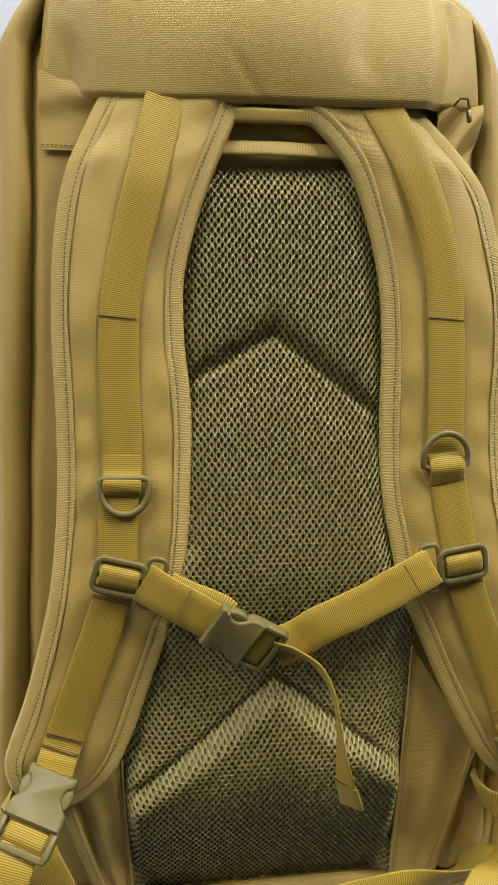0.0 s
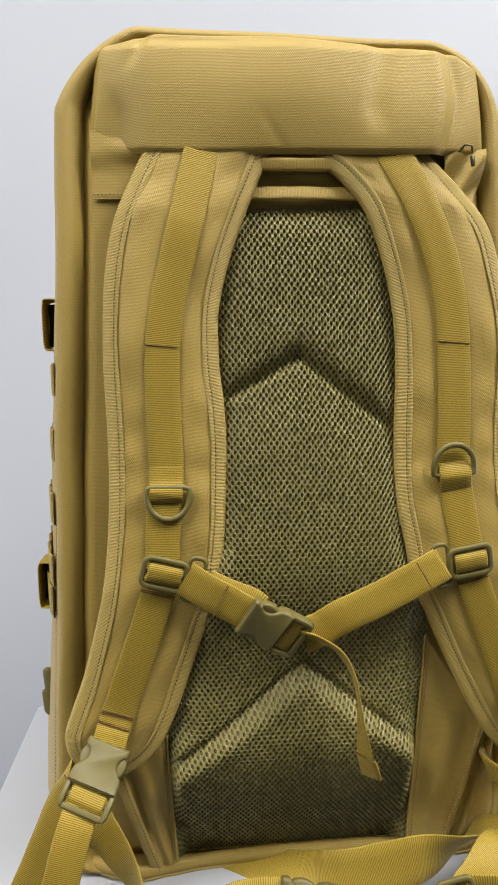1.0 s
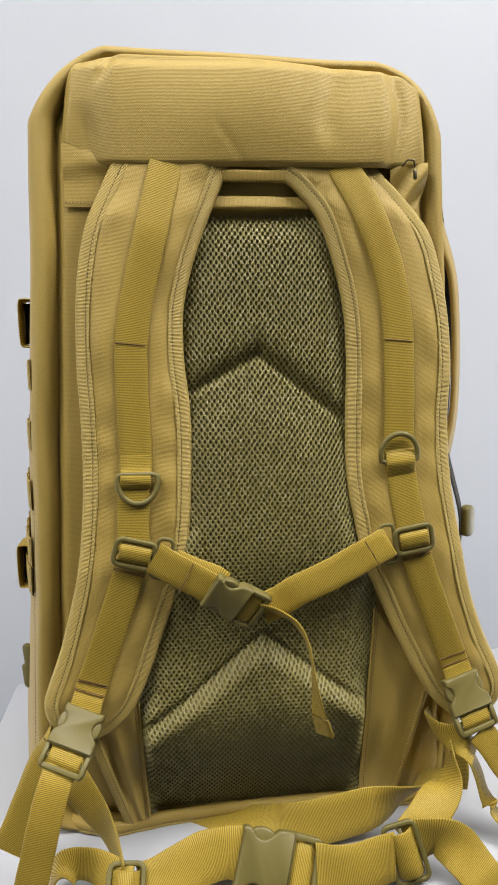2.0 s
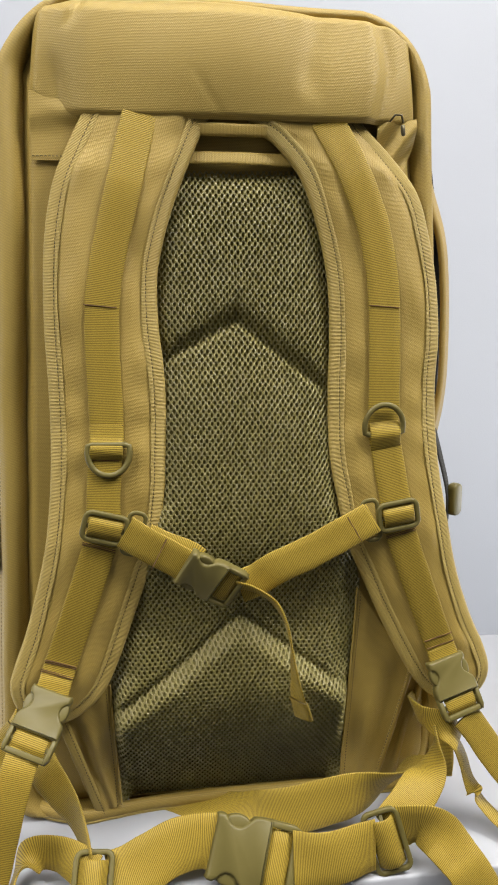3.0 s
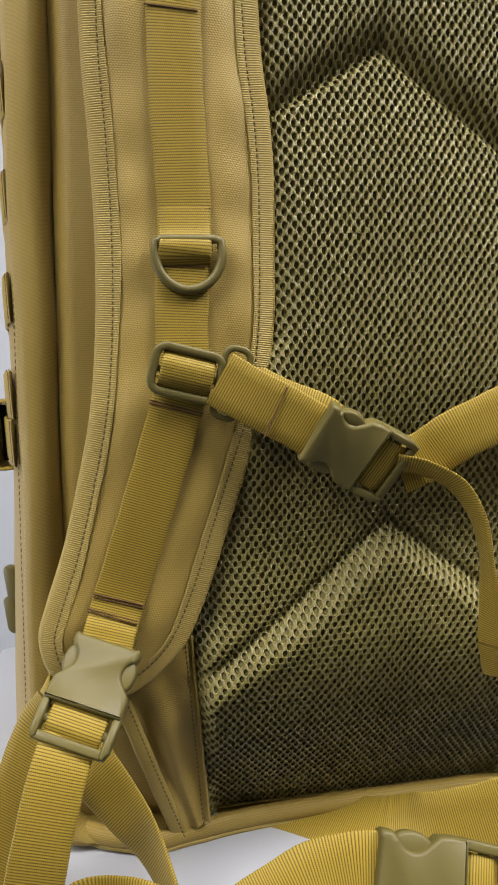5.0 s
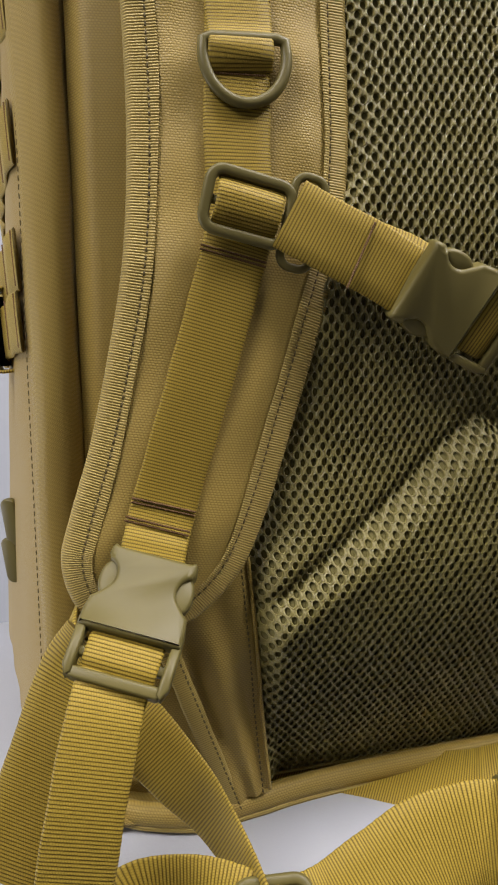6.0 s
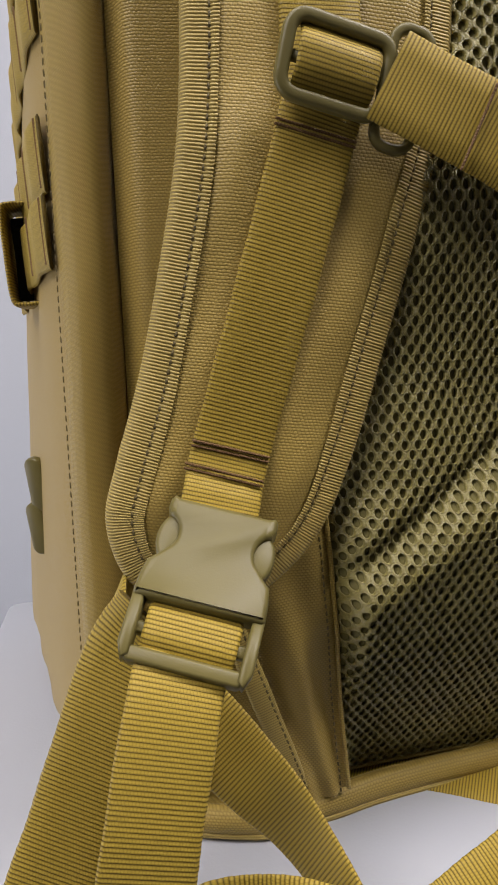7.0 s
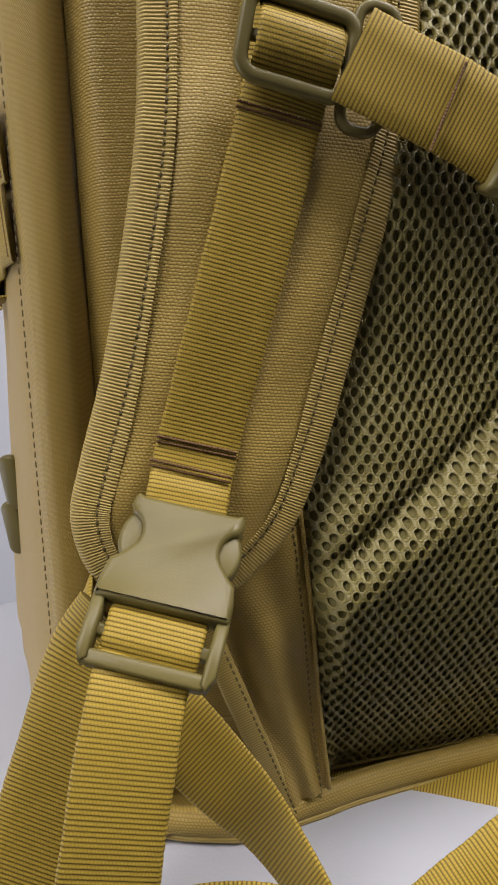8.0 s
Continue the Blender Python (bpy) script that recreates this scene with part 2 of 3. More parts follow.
plane_box("floor", -2000, 2000, -2000, 950, -860, -760, FLOOR, "dark grey vinyl studio floor", "floor")
plane_box("wall_north", -2000, 2000, 950, 1050, -860, 2300, WALL, "plain pale grey painted studio wall", "wall")
# Out of view: added to enclose the room, dark to keep the lower pad shaded.
plane_box("wall_south", -2000, 2000, -2100, -2000, -860, 2300, BOUNCE_CUT, "unseen charcoal wall added to close the room and cut bounce", "wall")
plane_box("wall_west", -2100, -2000, -2000, 950, -860, 2300, BOUNCE_CUT, "unseen charcoal wall added to close the room and cut bounce", "wall")
plane_box("wall_east", 2000, 2100, -2000, 950, -860, 2300, BOUNCE_CUT, "unseen charcoal wall added to close the room and cut bounce", "wall")
plane_box("ceiling", -2000, 2000, -2000, 950, 2300, 2400, BOUNCE_CUT, "unseen charcoal ceiling added to close the room and cut bounce", "ceiling")

plinth = new("display_plinth")
tagged(plinth, "white smooth display plinth under the backpack", "plinth")
plinth.location = (0, 0, -0.76)


def under(ob, thing):
    """Hang a part built in world coordinates under a thing that stands elsewhere."""
    ob.parent = thing
    ob.matrix_parent_inverse = Matrix.Translation(-Vector(thing.location))
    return ob


under(block("tabletop", -272, 400, -80, 296, TABLE - 25, TABLE, 8, PLINTH), plinth)
under(block("base", -250, 378, -62, 270, -760, TABLE - 25.5, 20, PLINTH), plinth)

# ---- the backpack ----
pack = new("backpack")
pack.location = (0, 0, 0)
tagged(pack, "tan nylon tactical backpack standing upright with its padded back outward", "backpack")


def narrowed(d):
    """The flanks swell less at the head than at the foot."""
    return d if d < 24 else 24 + (d - 24) * 0.35


def outline(left, right, top, bottom, r_top, r_bottom, head=0.0, n=10):
    """The pack's outline in x and z, wider towards its foot, with rounded corners; anticlockwise from the right."""
    corners = [(183 + right, 4 - bottom, r_bottom, 0.0), (146.5 + narrowed(right), 626 + top, r_top * 0.85, 0.16), (-137.5 - narrowed(left) - head, 632 + top, r_top * 0.85, 0.28), (-175 - left, 4 - bottom, r_bottom, 0.0)]
    pts = []
    for i, (x, z, r, cut) in enumerate(corners):
        p, a, b = np.array((x, z)), np.array(corners[i - 1][:2]), np.array(corners[(i + 1) % 4][:2])
        u, v = unit(a - p), unit(b - p)
        for s in np.linspace(0, 1, n + 1):
            pts.append(p + u * r * ((1 - s) ** 2 + 2 * cut * s * (1 - s)) + v * r * (s ** 2 + 2 * cut * s * (1 - s)))
    pts = np.array(pts)
    out = []
    for i in range(len(pts)):
        a, b = pts[i], pts[(i + 1) % len(pts)]
        k = max(1, int(np.linalg.norm(b - a) / 14))
        out += [a + (b - a) * s / k for s in range(k)]
    return np.array(out)


def resampled(o, n):
    run = np.concatenate([[0], np.cumsum(np.linalg.norm(np.diff(np.vstack([o, o[:1]]), axis=0), axis=1))])
    at = np.linspace(0, run[-1], n, endpoint=False)
    oo = np.vstack([o, o[:1]])
    return np.stack([np.interp(at, run, oo[:, k]) for k in range(2)], 1)


def lumps(x, z, seed=0.0):
    """Slow unevenness of filled cloth."""
    return (1.6 * np.sin(x / 41 + z / 67 + seed) + 1.2 * np.sin(x / 23 - z / 37 + 2 * seed) + 0.8 * np.sin(z / 17 + x / 90 + seed))


def lofted(name, rings, material, label, wob=1.0):
    n = 420
    vs, us = [], []
    run = 0.0
    prev = None
    for sizes, y in rings:
        o = resampled(outline(*sizes), n)
        dx = unit(o - np.array((0, 300)))
        w = lumps(o[:, 0], o[:, 1] + y * 1.3, y / 60.0) * wob * 0.5
        w = np.where(o[:, 1] < 12, 0, w)
        sunk = 17 * smoothstep((116 - np.abs(o[:, 0] - 2)) / 20) * smoothstep((28 - o[:, 1]) / 15) * smoothstep((70 - y) / 40)
        p = np.column_stack([o[:, 0] + dx[:, 0] * w, y + sunk + w * 0.6, o[:, 1] + dx[:, 1] * w])
        arc = np.concatenate([[0], np.cumsum(np.linalg.norm(np.diff(o, axis=0), axis=1))])
        if prev is not None:
            run += float(np.median(np.linalg.norm(p - prev, axis=1)))
        prev = p
        vs.append(p)
        us.append(np.column_stack([np.full(n, run), arc]))
    f = grid_faces(len(rings), n, True)
    return mesh(name, np.vstack(vs), f, material, pack, np.vstack(us), label=label)


GUSSET = [((-6, -4, -4, 8, 48, 30, 9), 38), ((-3, -1, -1, 8, 50, 30, 9), 25), ((1, 2, 1, 9, 52, 30, 8), 18.0), ((5, 5, 3, 9, 54, 30, 7), 15.5), ((12, 8, 5, 10, 58, 30, 5), 15.5),
          ((15.5, 11, 8, 9, 62, 30, 5.5), 17.5), ((18, 13, 11, 11, 66, 30, 6), 25)]
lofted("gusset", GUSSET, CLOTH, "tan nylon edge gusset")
SIDES = [((17.6, 12.6, 10.8, 11, 66, 30, 6), 25.5), ((23, 18, 14, 14, 66, 30, 3), 34), ((32, 28, 17, 14, 66, 30), 60), ((43, 40, 18, 14, 66, 30), 100),
         ((54, 52, 17, 14, 64, 30), 150), ((66, 62, 14, 14, 64, 30), 205), ((54, 50, 6, 10, 70, 40), 240), ((10, 10, -30, -20, 90, 60), 256), ((-130, -130, -290, -290, 20, 20), 260)]
lofted("main_compartment", SIDES, SMOOTH_CLOTH, "smooth tan coated side cloth")


def back_y(x, z):
    """Depth of the cloth back panel: it leans back towards the top."""
    x, z = np.asarray(x, float), np.asarray(z, float)
    return 17 + 24 * smoothstep((110 - np.abs(x)) / 14) * smoothstep((130 - z) / 60) + 3.0 * smoothstep((np.asarray(z) - 250) / 300) + 7 * smoothstep((-108 - np.asarray(x)) / 16) * smoothstep((95 - np.asarray(z)) / 30) * smoothstep((np.asarray(x) + 172) / 16) + lumps(np.asarray(x), np.asarray(z)) * 0.5


def panel_grid(name, o, depth, material, label, nr=26, n=300, parent=None, rim=0.0):
    """A sheet over an outline, from its rim to its middle, with the depth given by a function of x and z."""
    o = resampled(o, n)
    mid = o.mean(0)
    vs, us = [], []
    for i in range(nr):
        s = i / (nr - 1)
        q = o * (1 - s) + mid * s if i < nr - 1 else np.tile(mid, (n, 1)) + (o - mid) * 0.002
        y = depth(q[:, 0], q[:, 1]) + rim * (1 - smoothstep(s * 22))
        vs.append(np.column_stack([q[:, 0], y, q[:, 1]]))
        us.append(q)
    return mesh(name, np.vstack(vs), grid_faces(nr, n, True), material, parent or pack, np.vstack(us), label=label)


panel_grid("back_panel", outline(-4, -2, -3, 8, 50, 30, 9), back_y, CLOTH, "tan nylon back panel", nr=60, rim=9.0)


# top pocket: a puffed cloth band across the head of the pack
def pocket_depth(x, z):
    t = np.clip((z - 548) / 80, 0, 1)
    y = 5 - 4.0 * np.sin(t * math.pi) ** 0.6 + 3 * smoothstep((t - 0.9) / 0.1)
    crease = 2.6 * np.exp(-((x + 104 - (z - 620) * 0.5) / 4.0) ** 2) * smoothstep((z - 604) / 18)
    crease += 0.5 * np.exp(-((x + 20 + (z - 580) * 0.7) / 4.0) ** 2) * smoothstep((592 - z) / 20)
    crease += 2.2 * np.exp(-((x - 66 - 3 * np.sin(z / 12)) / 9.0) ** 2) * smoothstep((z - 560) / 25)
    crease += 3.0 * np.exp(-((x - 118 - 4 * np.sin(z / 15)) / 6.0) ** 2)
    crease += 2.2 * np.exp(-((x + 122 + 5 * np.sin(z / 19)) / 6.0) ** 2) * smoothstep((600 - z) / 25)
    side = 10 * (smoothstep((x - 104) / 40) + smoothstep((-92 - x) / 42))
    return y + crease + side + lumps(x, z, 1.3) * 1.1


def pocket():
    nx, nz = 150, 54
    vs, us = [], []
    for j in range(nz):
        t = j / (nz - 1)
        for i in range(nx):
            s = i / (nx - 1)
            zb = 551 + 5 * (2 * s - 1) ** 2 + 12 * smoothstep((0.13 - s) / 0.13) ** 2 - 1.2 * math.sin(s * 9)
            zt = 635 - 11 * s + 3 * math.sin(s * 3.1) - 9 * smoothstep((s - 0.92) / 0.08) - 7 * smoothstep((0.16 - s) / 0.16)
            z = zb + (zt - zb) * t
            xl, xr = -142 + 10 * (z - 551) / 78, 150 - 9 * (z - 551) / 78
            xl += 3 * smoothstep((z - 615) / 15)
            x = xl + (xr - xl) * s
            y = float(pocket_depth(np.array(x), np.array(z)))
            y += 12 * max(0.0, (t - 0.95) / 0.05) ** 2 + 8 * max(0.0, (s - 0.98) / 0.02) ** 2 + 8 * max(0.0, (0.02 - s) / 0.02) ** 2
            if t < 0.04:
                y += 2.5 * (0.04 - t) / 0.04
            vs.append((x, y, z))
            us.append((x, z))
    return mesh("top_pocket", vs, grid_faces(nz, nx), CLOTH, pack, us, label="puffed tan nylon top pocket", flip=False)


pocket()


# ---- back pad: three cushions under an open spacer net ----
def vee(x, apex_x, apex_z, left, right):
    return apex_z - np.where(x < apex_x, (apex_x - x) * left, (x - apex_x) * right)


PAD_BASE = spline([(-8, 34), (15, 23), (40, 9), (65, -4), (90, -13), (115, -17), (140, -13.5), (165, -7), (190, -6), (225, -11.5), (260, -13), (330, -7.5), (420, 1), (480, 7), (530, 15)], 400)
PAD_SEAM = spline([(-8, 17), (40, 13), (100, 8), (150, 4), (210, 3), (270, 4), (330, 8), (420, 13), (530, 22)], 400)


def pad_y(x, z):
    x, z = np.asarray(x, float), np.asarray(z, float)
    base = np.interp(z, PAD_BASE[:, 0], PAD_BASE[:, 1])
    seam = np.interp(z, PAD_SEAM[:, 0], PAD_SEAM[:, 1])
    up, lo = z - vee(x, 8, 407, 0.55, 0.80), z - vee(x, 8, 172, 0.74, 0.74)
    dip = 5.0 * np.exp(-np.where(up > 0, (up / 14) ** 2, (up / 34) ** 2)) + 4.5 * np.exp(-((up - 2) / np.where(up > 2, 7, 4)) ** 2)
    dip = dip + 7.0 * np.exp(-np.where(lo > 0, (lo / 40) ** 2, (lo / 10) ** 2)) + 2.5 * np.exp(-((lo - 1) / 4) ** 2)
    dip = dip - 1.6 * np.exp(-((lo + 13) / 9) ** 2)
    xl, xr = pad_sides(z)
    low = smoothstep((240 - z) / 60) * smoothstep((z - 100) / 30)
    edge = np.minimum(np.minimum(x - xl, xr - x) * (1 - 0.4 * low), 528 - z)
    k = (1 - smoothstep(edge / (14 + 13 * smoothstep((z - 90) / 60) + 10 * smoothstep((z - 240) / 60)))) ** 1.5
    return (base + dip) * (1 - k) + seam * k


def pad_sides(z):
    z = np.asarray(z, float)
    return np.interp(z, [0, 110, 180, 270, 520], [-97, -102, -104, -66, -62]), np.interp(z, [0, 110, 190, 270, 520], [99, 103, 109, 96, 86])



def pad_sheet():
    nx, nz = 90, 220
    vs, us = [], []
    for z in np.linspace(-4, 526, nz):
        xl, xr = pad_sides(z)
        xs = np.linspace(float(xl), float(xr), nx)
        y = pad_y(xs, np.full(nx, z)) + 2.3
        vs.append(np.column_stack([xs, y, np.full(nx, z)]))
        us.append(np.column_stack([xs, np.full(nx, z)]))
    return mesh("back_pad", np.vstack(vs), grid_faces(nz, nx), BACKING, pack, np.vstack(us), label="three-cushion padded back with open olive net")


pad = pad_sheet()


def pad_net():
    """The knitted net: staggered eyelets in six-sided cells, each a rounded rim round a real hole."""
    px, pz, seg = 4.4, 3.2, 12
    six = np.array([(px / 2, pz / 3), (0, pz * 2 / 3), (-px / 2, pz / 3), (-px / 2, -pz / 3), (0, -pz * 2 / 3), (px / 2, -pz / 3)])
    boundary = np.stack([six, (six + np.roll(six, -1, 0)) / 2], 1).reshape(-1, 2)
    ang = np.arctan2(boundary[:, 1] / pz, boundary[:, 0] / px * 1.35)
    hole = np.column_stack([np.cos(ang) * 1.10, np.sin(ang) * 1.84])
    rings = [(hole * 1.10, 2.1), (hole * 0.98, 1.35), (hole, 0.75), (hole * 0.55 + boundary * 0.45, 0.0), (boundary, 0.45)]
    base_f = np.array(grid_faces(5, seg, True))
    vs, fs = [], []
    count = row = 0
    z = -2.5
    while z < 524:
        xl, xr = [float(v) for v in pad_sides(z)]
        x = math.floor(xl / px) * px + (px / 2 if row % 2 else 0)
        while x < xr:
            if xl + 2 < x < xr - 2:
                jit = random.uniform(0.92, 1.08)
                c = np.array((x + random.uniform(-0.1, 0.1), z + random.uniform(-0.1, 0.1)))
                for k, (ring, dep) in enumerate(rings):
                    q = (np.array((x, z)) + ring) if k == 4 else c + ring * (jit if k < 3 else 1)
                    vs.append(np.column_stack([q, np.full(seg, dep)]))
                fs.append(base_f + count * seg * 5)
                count += 1
            x += px
        z += pz
        row += 1
    v = np.vstack(vs)
    y = pad_y(v[:, 0], v[:, 1]) + v[:, 2]
    v3 = np.column_stack([v[:, 0], y, v[:, 1]])
    ob = mesh("spacer_net", v3, [tuple(f) for f in np.vstack(fs).tolist()], NET, pad, v[:, :2], label="open knitted olive spacer net", flip=True)
    return tagged(ob, kind="stuff")


pad_net()


# ---- shoulder straps ----
def strap_y(z):
    return np.interp(z, [60, 100, 150, 240, 330, 420, 515, 562], [-4, -4, -5, -6, 2, 5, 8, 14])


def strap_h(d):
    return 2.4 + 4.3 * smoothstep(np.asarray(d) / 20)


def top_y(z, d=40):
    """The front of a strap's padding at height z."""
    return strap_y(z) - strap_h(d)


def shoulder_strap(outer, inner, sign, label):
    n, k = 190, 22
    o, i = spline(outer, n), spline(inner, n)
    u = (1 - np.cos(np.linspace(0, math.pi, k))) / 2
    w = np.linalg.norm(o - i, axis=1)
    run = np.concatenate([[0], np.cumsum(np.linalg.norm(np.diff((o + i) / 2, axis=0), axis=1))])
    front, back, uf = [], [], []
    for q in u:
        p = o * (1 - q) + i * q
        d = min(q, 1 - q) * w
        h = strap_h(d)
        ripple = (1.0 * np.sin(run / 6.5 + 3 * q + 2 * np.sin(run / 40)) + 1.3 * np.sin(run / 15.0 + 1.0 - 2 * q)) * (1 - smoothstep((d - 10) / 20)) * smoothstep((d - 9.5) / 6) + 0.4 * lumps(p[:, 0] * 1.5, p[:, 1] * 1.5, sign) * smoothstep((d - 9.5) / 12)
        y = strap_y(p[:, 1])
        front.append(np.column_stack([p[:, 0], y - h + ripple, p[:, 1]]))
        back.append(np.column_stack([p[:, 0], y + h * 0.8, p[:, 1]]))
        uf.append(np.column_stack([np.full(n, 0) + q * w, run]))
    rows = front + back[::-1]
    v = np.stack(rows, 1).reshape(-1, 3)
    uv = np.stack(uf + uf[::-1], 1).reshape(-1, 2)
    f = grid_faces(n, 2 * k, True)
    f += [tuple(range(2 * k - 1, -1, -1)), tuple(range((n - 1) * 2 * k, n * 2 * k))]
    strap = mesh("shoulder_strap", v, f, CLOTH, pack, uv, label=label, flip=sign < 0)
    # binding tape folded over the rim, with its row of stitches
    rim = np.vstack([np.asarray(outer, float), np.asarray(inner, float)[::-1][1:]])
    m = int(length_of(rim) / 1.05 * 4)
    p = spline(rim, m)
    t = unit(np.gradient(p, axis=0))
    inn = np.stack([-t[:, 1], t[:, 0]], 1) * (1 if sign < 0 else -1)
    arc = np.concatenate([[0], np.cumsum(np.linalg.norm(np.diff(p, axis=0), axis=1))])
    rib = -0.12 * np.cos(arc / 1.05 * 2 * math.pi)
    sway = 0.5 * np.sin(arc / 31) + 0.3 * np.sin(arc / 13)
    vs, us = [], []
    across = 0.0
    for d, e in ((10.4, -1.0), (10.0, -1.3), (8.4, -1.38), (7.6, -1.2), (7.1, -0.92), (6.6, -1.2), (5.4, -1.45), (3.0, -1.42), (0.8, -1.35), (-0.9, -0.75), (-1.3, 0.0), (-0.9, 0.8), (2.0, 1.2), (8.0, 1.1)):
        dd = d + sway * (1 if d > 8 else 0)
        q = p + inn * dd[:, None] if not np.isscalar(dd) else p + inn * dd
        h = strap_h(np.maximum(d, 0.5))
        y = strap_y(p[:, 1]) + (e * 1.0 + np.sign(e) * (h if e < 0 else h * 0.8) - (0 if abs(e) > 0.9 else np.sign(e) * h * 0.4)) + (rib * np.sign(e) if abs(e) > 0.1 else 0)
        vs.append(np.column_stack([q[:, 0] - (rib * inn[:, 0] if abs(e) < 0.9 else 0), y, q[:, 1]]))
        us.append(np.column_stack([np.full(m, across), arc]))
        across += 1.8
    c = len(vs)
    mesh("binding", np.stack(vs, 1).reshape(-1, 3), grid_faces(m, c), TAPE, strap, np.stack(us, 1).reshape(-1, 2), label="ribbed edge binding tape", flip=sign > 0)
    q = p + inn * 7.1
    row = np.column_stack([q[:, 0], strap_y(p[:, 1]) - strap_h(7.1) - 0.95, q[:, 1]])
    stitches("stitching", row[8:-8:14], strap, 2.9, 2.0, 0.75)
    return strap


left_strap = shoulder_strap(
    [(-94, 566), (-100, 556), (-111, 534), (-123, 506), (-130, 473), (-133, 440), (-134, 402), (-133, 363), (-133, 322), (-135, 281), (-140, 240), (-149, 203), (-158, 172), (-168, 145), (-173, 128), (-170, 111), (-160, 98), (-147, 92)],
    [(-8, 562), (-16, 548), (-27, 523), (-39, 494), (-48, 465), (-53, 439), (-53, 404), (-50, 373), (-49, 342), (-50, 310), (-52, 277), (-58, 239), (-68, 209), (-79, 178), (-92, 142), (-105, 116), (-122, 100), (-138, 93), (-147, 92)],
    -1, "padded tan nylon shoulder strap with bound edges")
right_strap = shoulder_strap(
    [(100, 560), (108, 549), (126, 530), (147, 503), (157, 472), (164, 436), (167, 395), (165, 353), (168, 301), (176, 251), (186, 205), (200, 165), (214, 135), (220, 115), (217, 100), (207, 89), (196, 85)],
    [(18, 556), (27, 546), (40, 536), (58, 513), (71, 477), (79, 438), (81, 397), (80, 356), (81, 304), (87, 270), (94, 236), (107, 205), (125, 165), (143, 130), (158, 106), (172, 92), (185, 86), (196, 85)],
    1, "padded tan nylon shoulder strap with bound edges")


def on_strap(xz, lift=1.9):
    return [(x, float(top_y(z)) - lift + 2.6 * float(smoothstep((z - 545) / 8)), z) for x, z in xz]


def bar_tack(parent, a, b, rows=1, gap=1.5, out=(0, -1, 0)):
    a, b = np.asarray(a, float), np.asarray(b, float)
    perp = unit(np.cross(unit(b - a), np.asarray(out, float)))
    for k in range(rows):
        stitches("bar_tack", [a + perp * gap * k, (a + b) / 2 + perp * gap * k, b + perp * gap * k], parent, 1.0, 1.4, 0.75, out, thread=THREAD)


LEFT_WEB = [(-58, 560), (-62, 550), (-73, 506), (-82, 472), (-88.5, 444), (-92, 420), (-92.8, 400), (-93, 379), (-92, 331), (-94, 305), (-96, 280), (-96.5, 262), (-97, 254)]
RIGHT_WEB = [(76, 556), (80, 547), (95, 519), (109, 485), (116, 458), (119.5, 437), (121, 416), (122, 374), (122, 327), (125, 302), (131, 268), (132, 260)]
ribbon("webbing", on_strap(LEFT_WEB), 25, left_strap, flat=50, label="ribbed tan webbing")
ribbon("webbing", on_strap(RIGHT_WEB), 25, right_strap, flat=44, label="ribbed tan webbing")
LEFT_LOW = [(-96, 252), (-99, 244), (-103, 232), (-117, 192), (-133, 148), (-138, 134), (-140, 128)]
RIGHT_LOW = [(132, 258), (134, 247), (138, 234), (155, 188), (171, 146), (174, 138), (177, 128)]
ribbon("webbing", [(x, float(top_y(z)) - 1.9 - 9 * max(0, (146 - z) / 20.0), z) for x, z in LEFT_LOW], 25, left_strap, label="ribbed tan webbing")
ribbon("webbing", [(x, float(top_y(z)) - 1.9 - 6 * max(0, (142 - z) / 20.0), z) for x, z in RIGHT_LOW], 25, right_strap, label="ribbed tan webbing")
for strap, (a, b), rows in ((left_strap, ((-104.6, 419.3), (-81, 417)), 1), (left_strap, ((-103.5, 331.5), (-79.5, 331)), 1), (left_strap, ((-104.5, 307), (-83, 306)), 2),
                            (left_strap, ((-112, 244), (-88, 236.5)), 2), (left_strap, ((-144.5, 152), (-121, 144)), 2), 
                            (right_strap, ((109, 419), (133, 417)), 1), (right_strap, ((110.5, 311), (135.5, 311)), 1), (right_strap, ((124, 238), (148, 244)), 2),
                            (right_strap, ((159.5, 146), (183, 153)), 1), (right_strap, ((162, 139), (185.5, 146)), 1)):
    bar_tack(strap, *on_strap([a, b], 2.9), rows=rows)
bar_tack(left_strap, (-147.5, float(top_y(143)) - 4.6, 145.5), (-124, float(top_y(138)) - 5.6, 137), 2)


# ---- plastic fittings ----
ROD = [(a * 1.0, b * 1.0) for a, b in oval(1.9, 1.9, 10)]


def d_ring(parent, x, z, down, lean):
    """A moulded D-ring with its straight bar under the webbing."""
    s = -1 if down else 1
    path = [(15.5 * math.cos(a), s * (6 + 17 * math.sin(a))) for a in np.linspace(math.pi, 0, 22)]
    path = [(-12, 0), (-15.2, s * 1.0)] + path + [(15.2, s * 1.0), (12, 0)]
    y = float(top_y(z)) - 4.6
    c, sn = math.cos(radians(lean)), math.sin(radians(lean))
    p = [(x + u * c - v * sn, y - 0.9 * abs(v) / 10, z + u * sn + v * c) for u, v in path]
    tube("d_ring", p, oval(2.2, 1.9), parent, PLASTIC, closed=True, label="tan plastic D-ring")


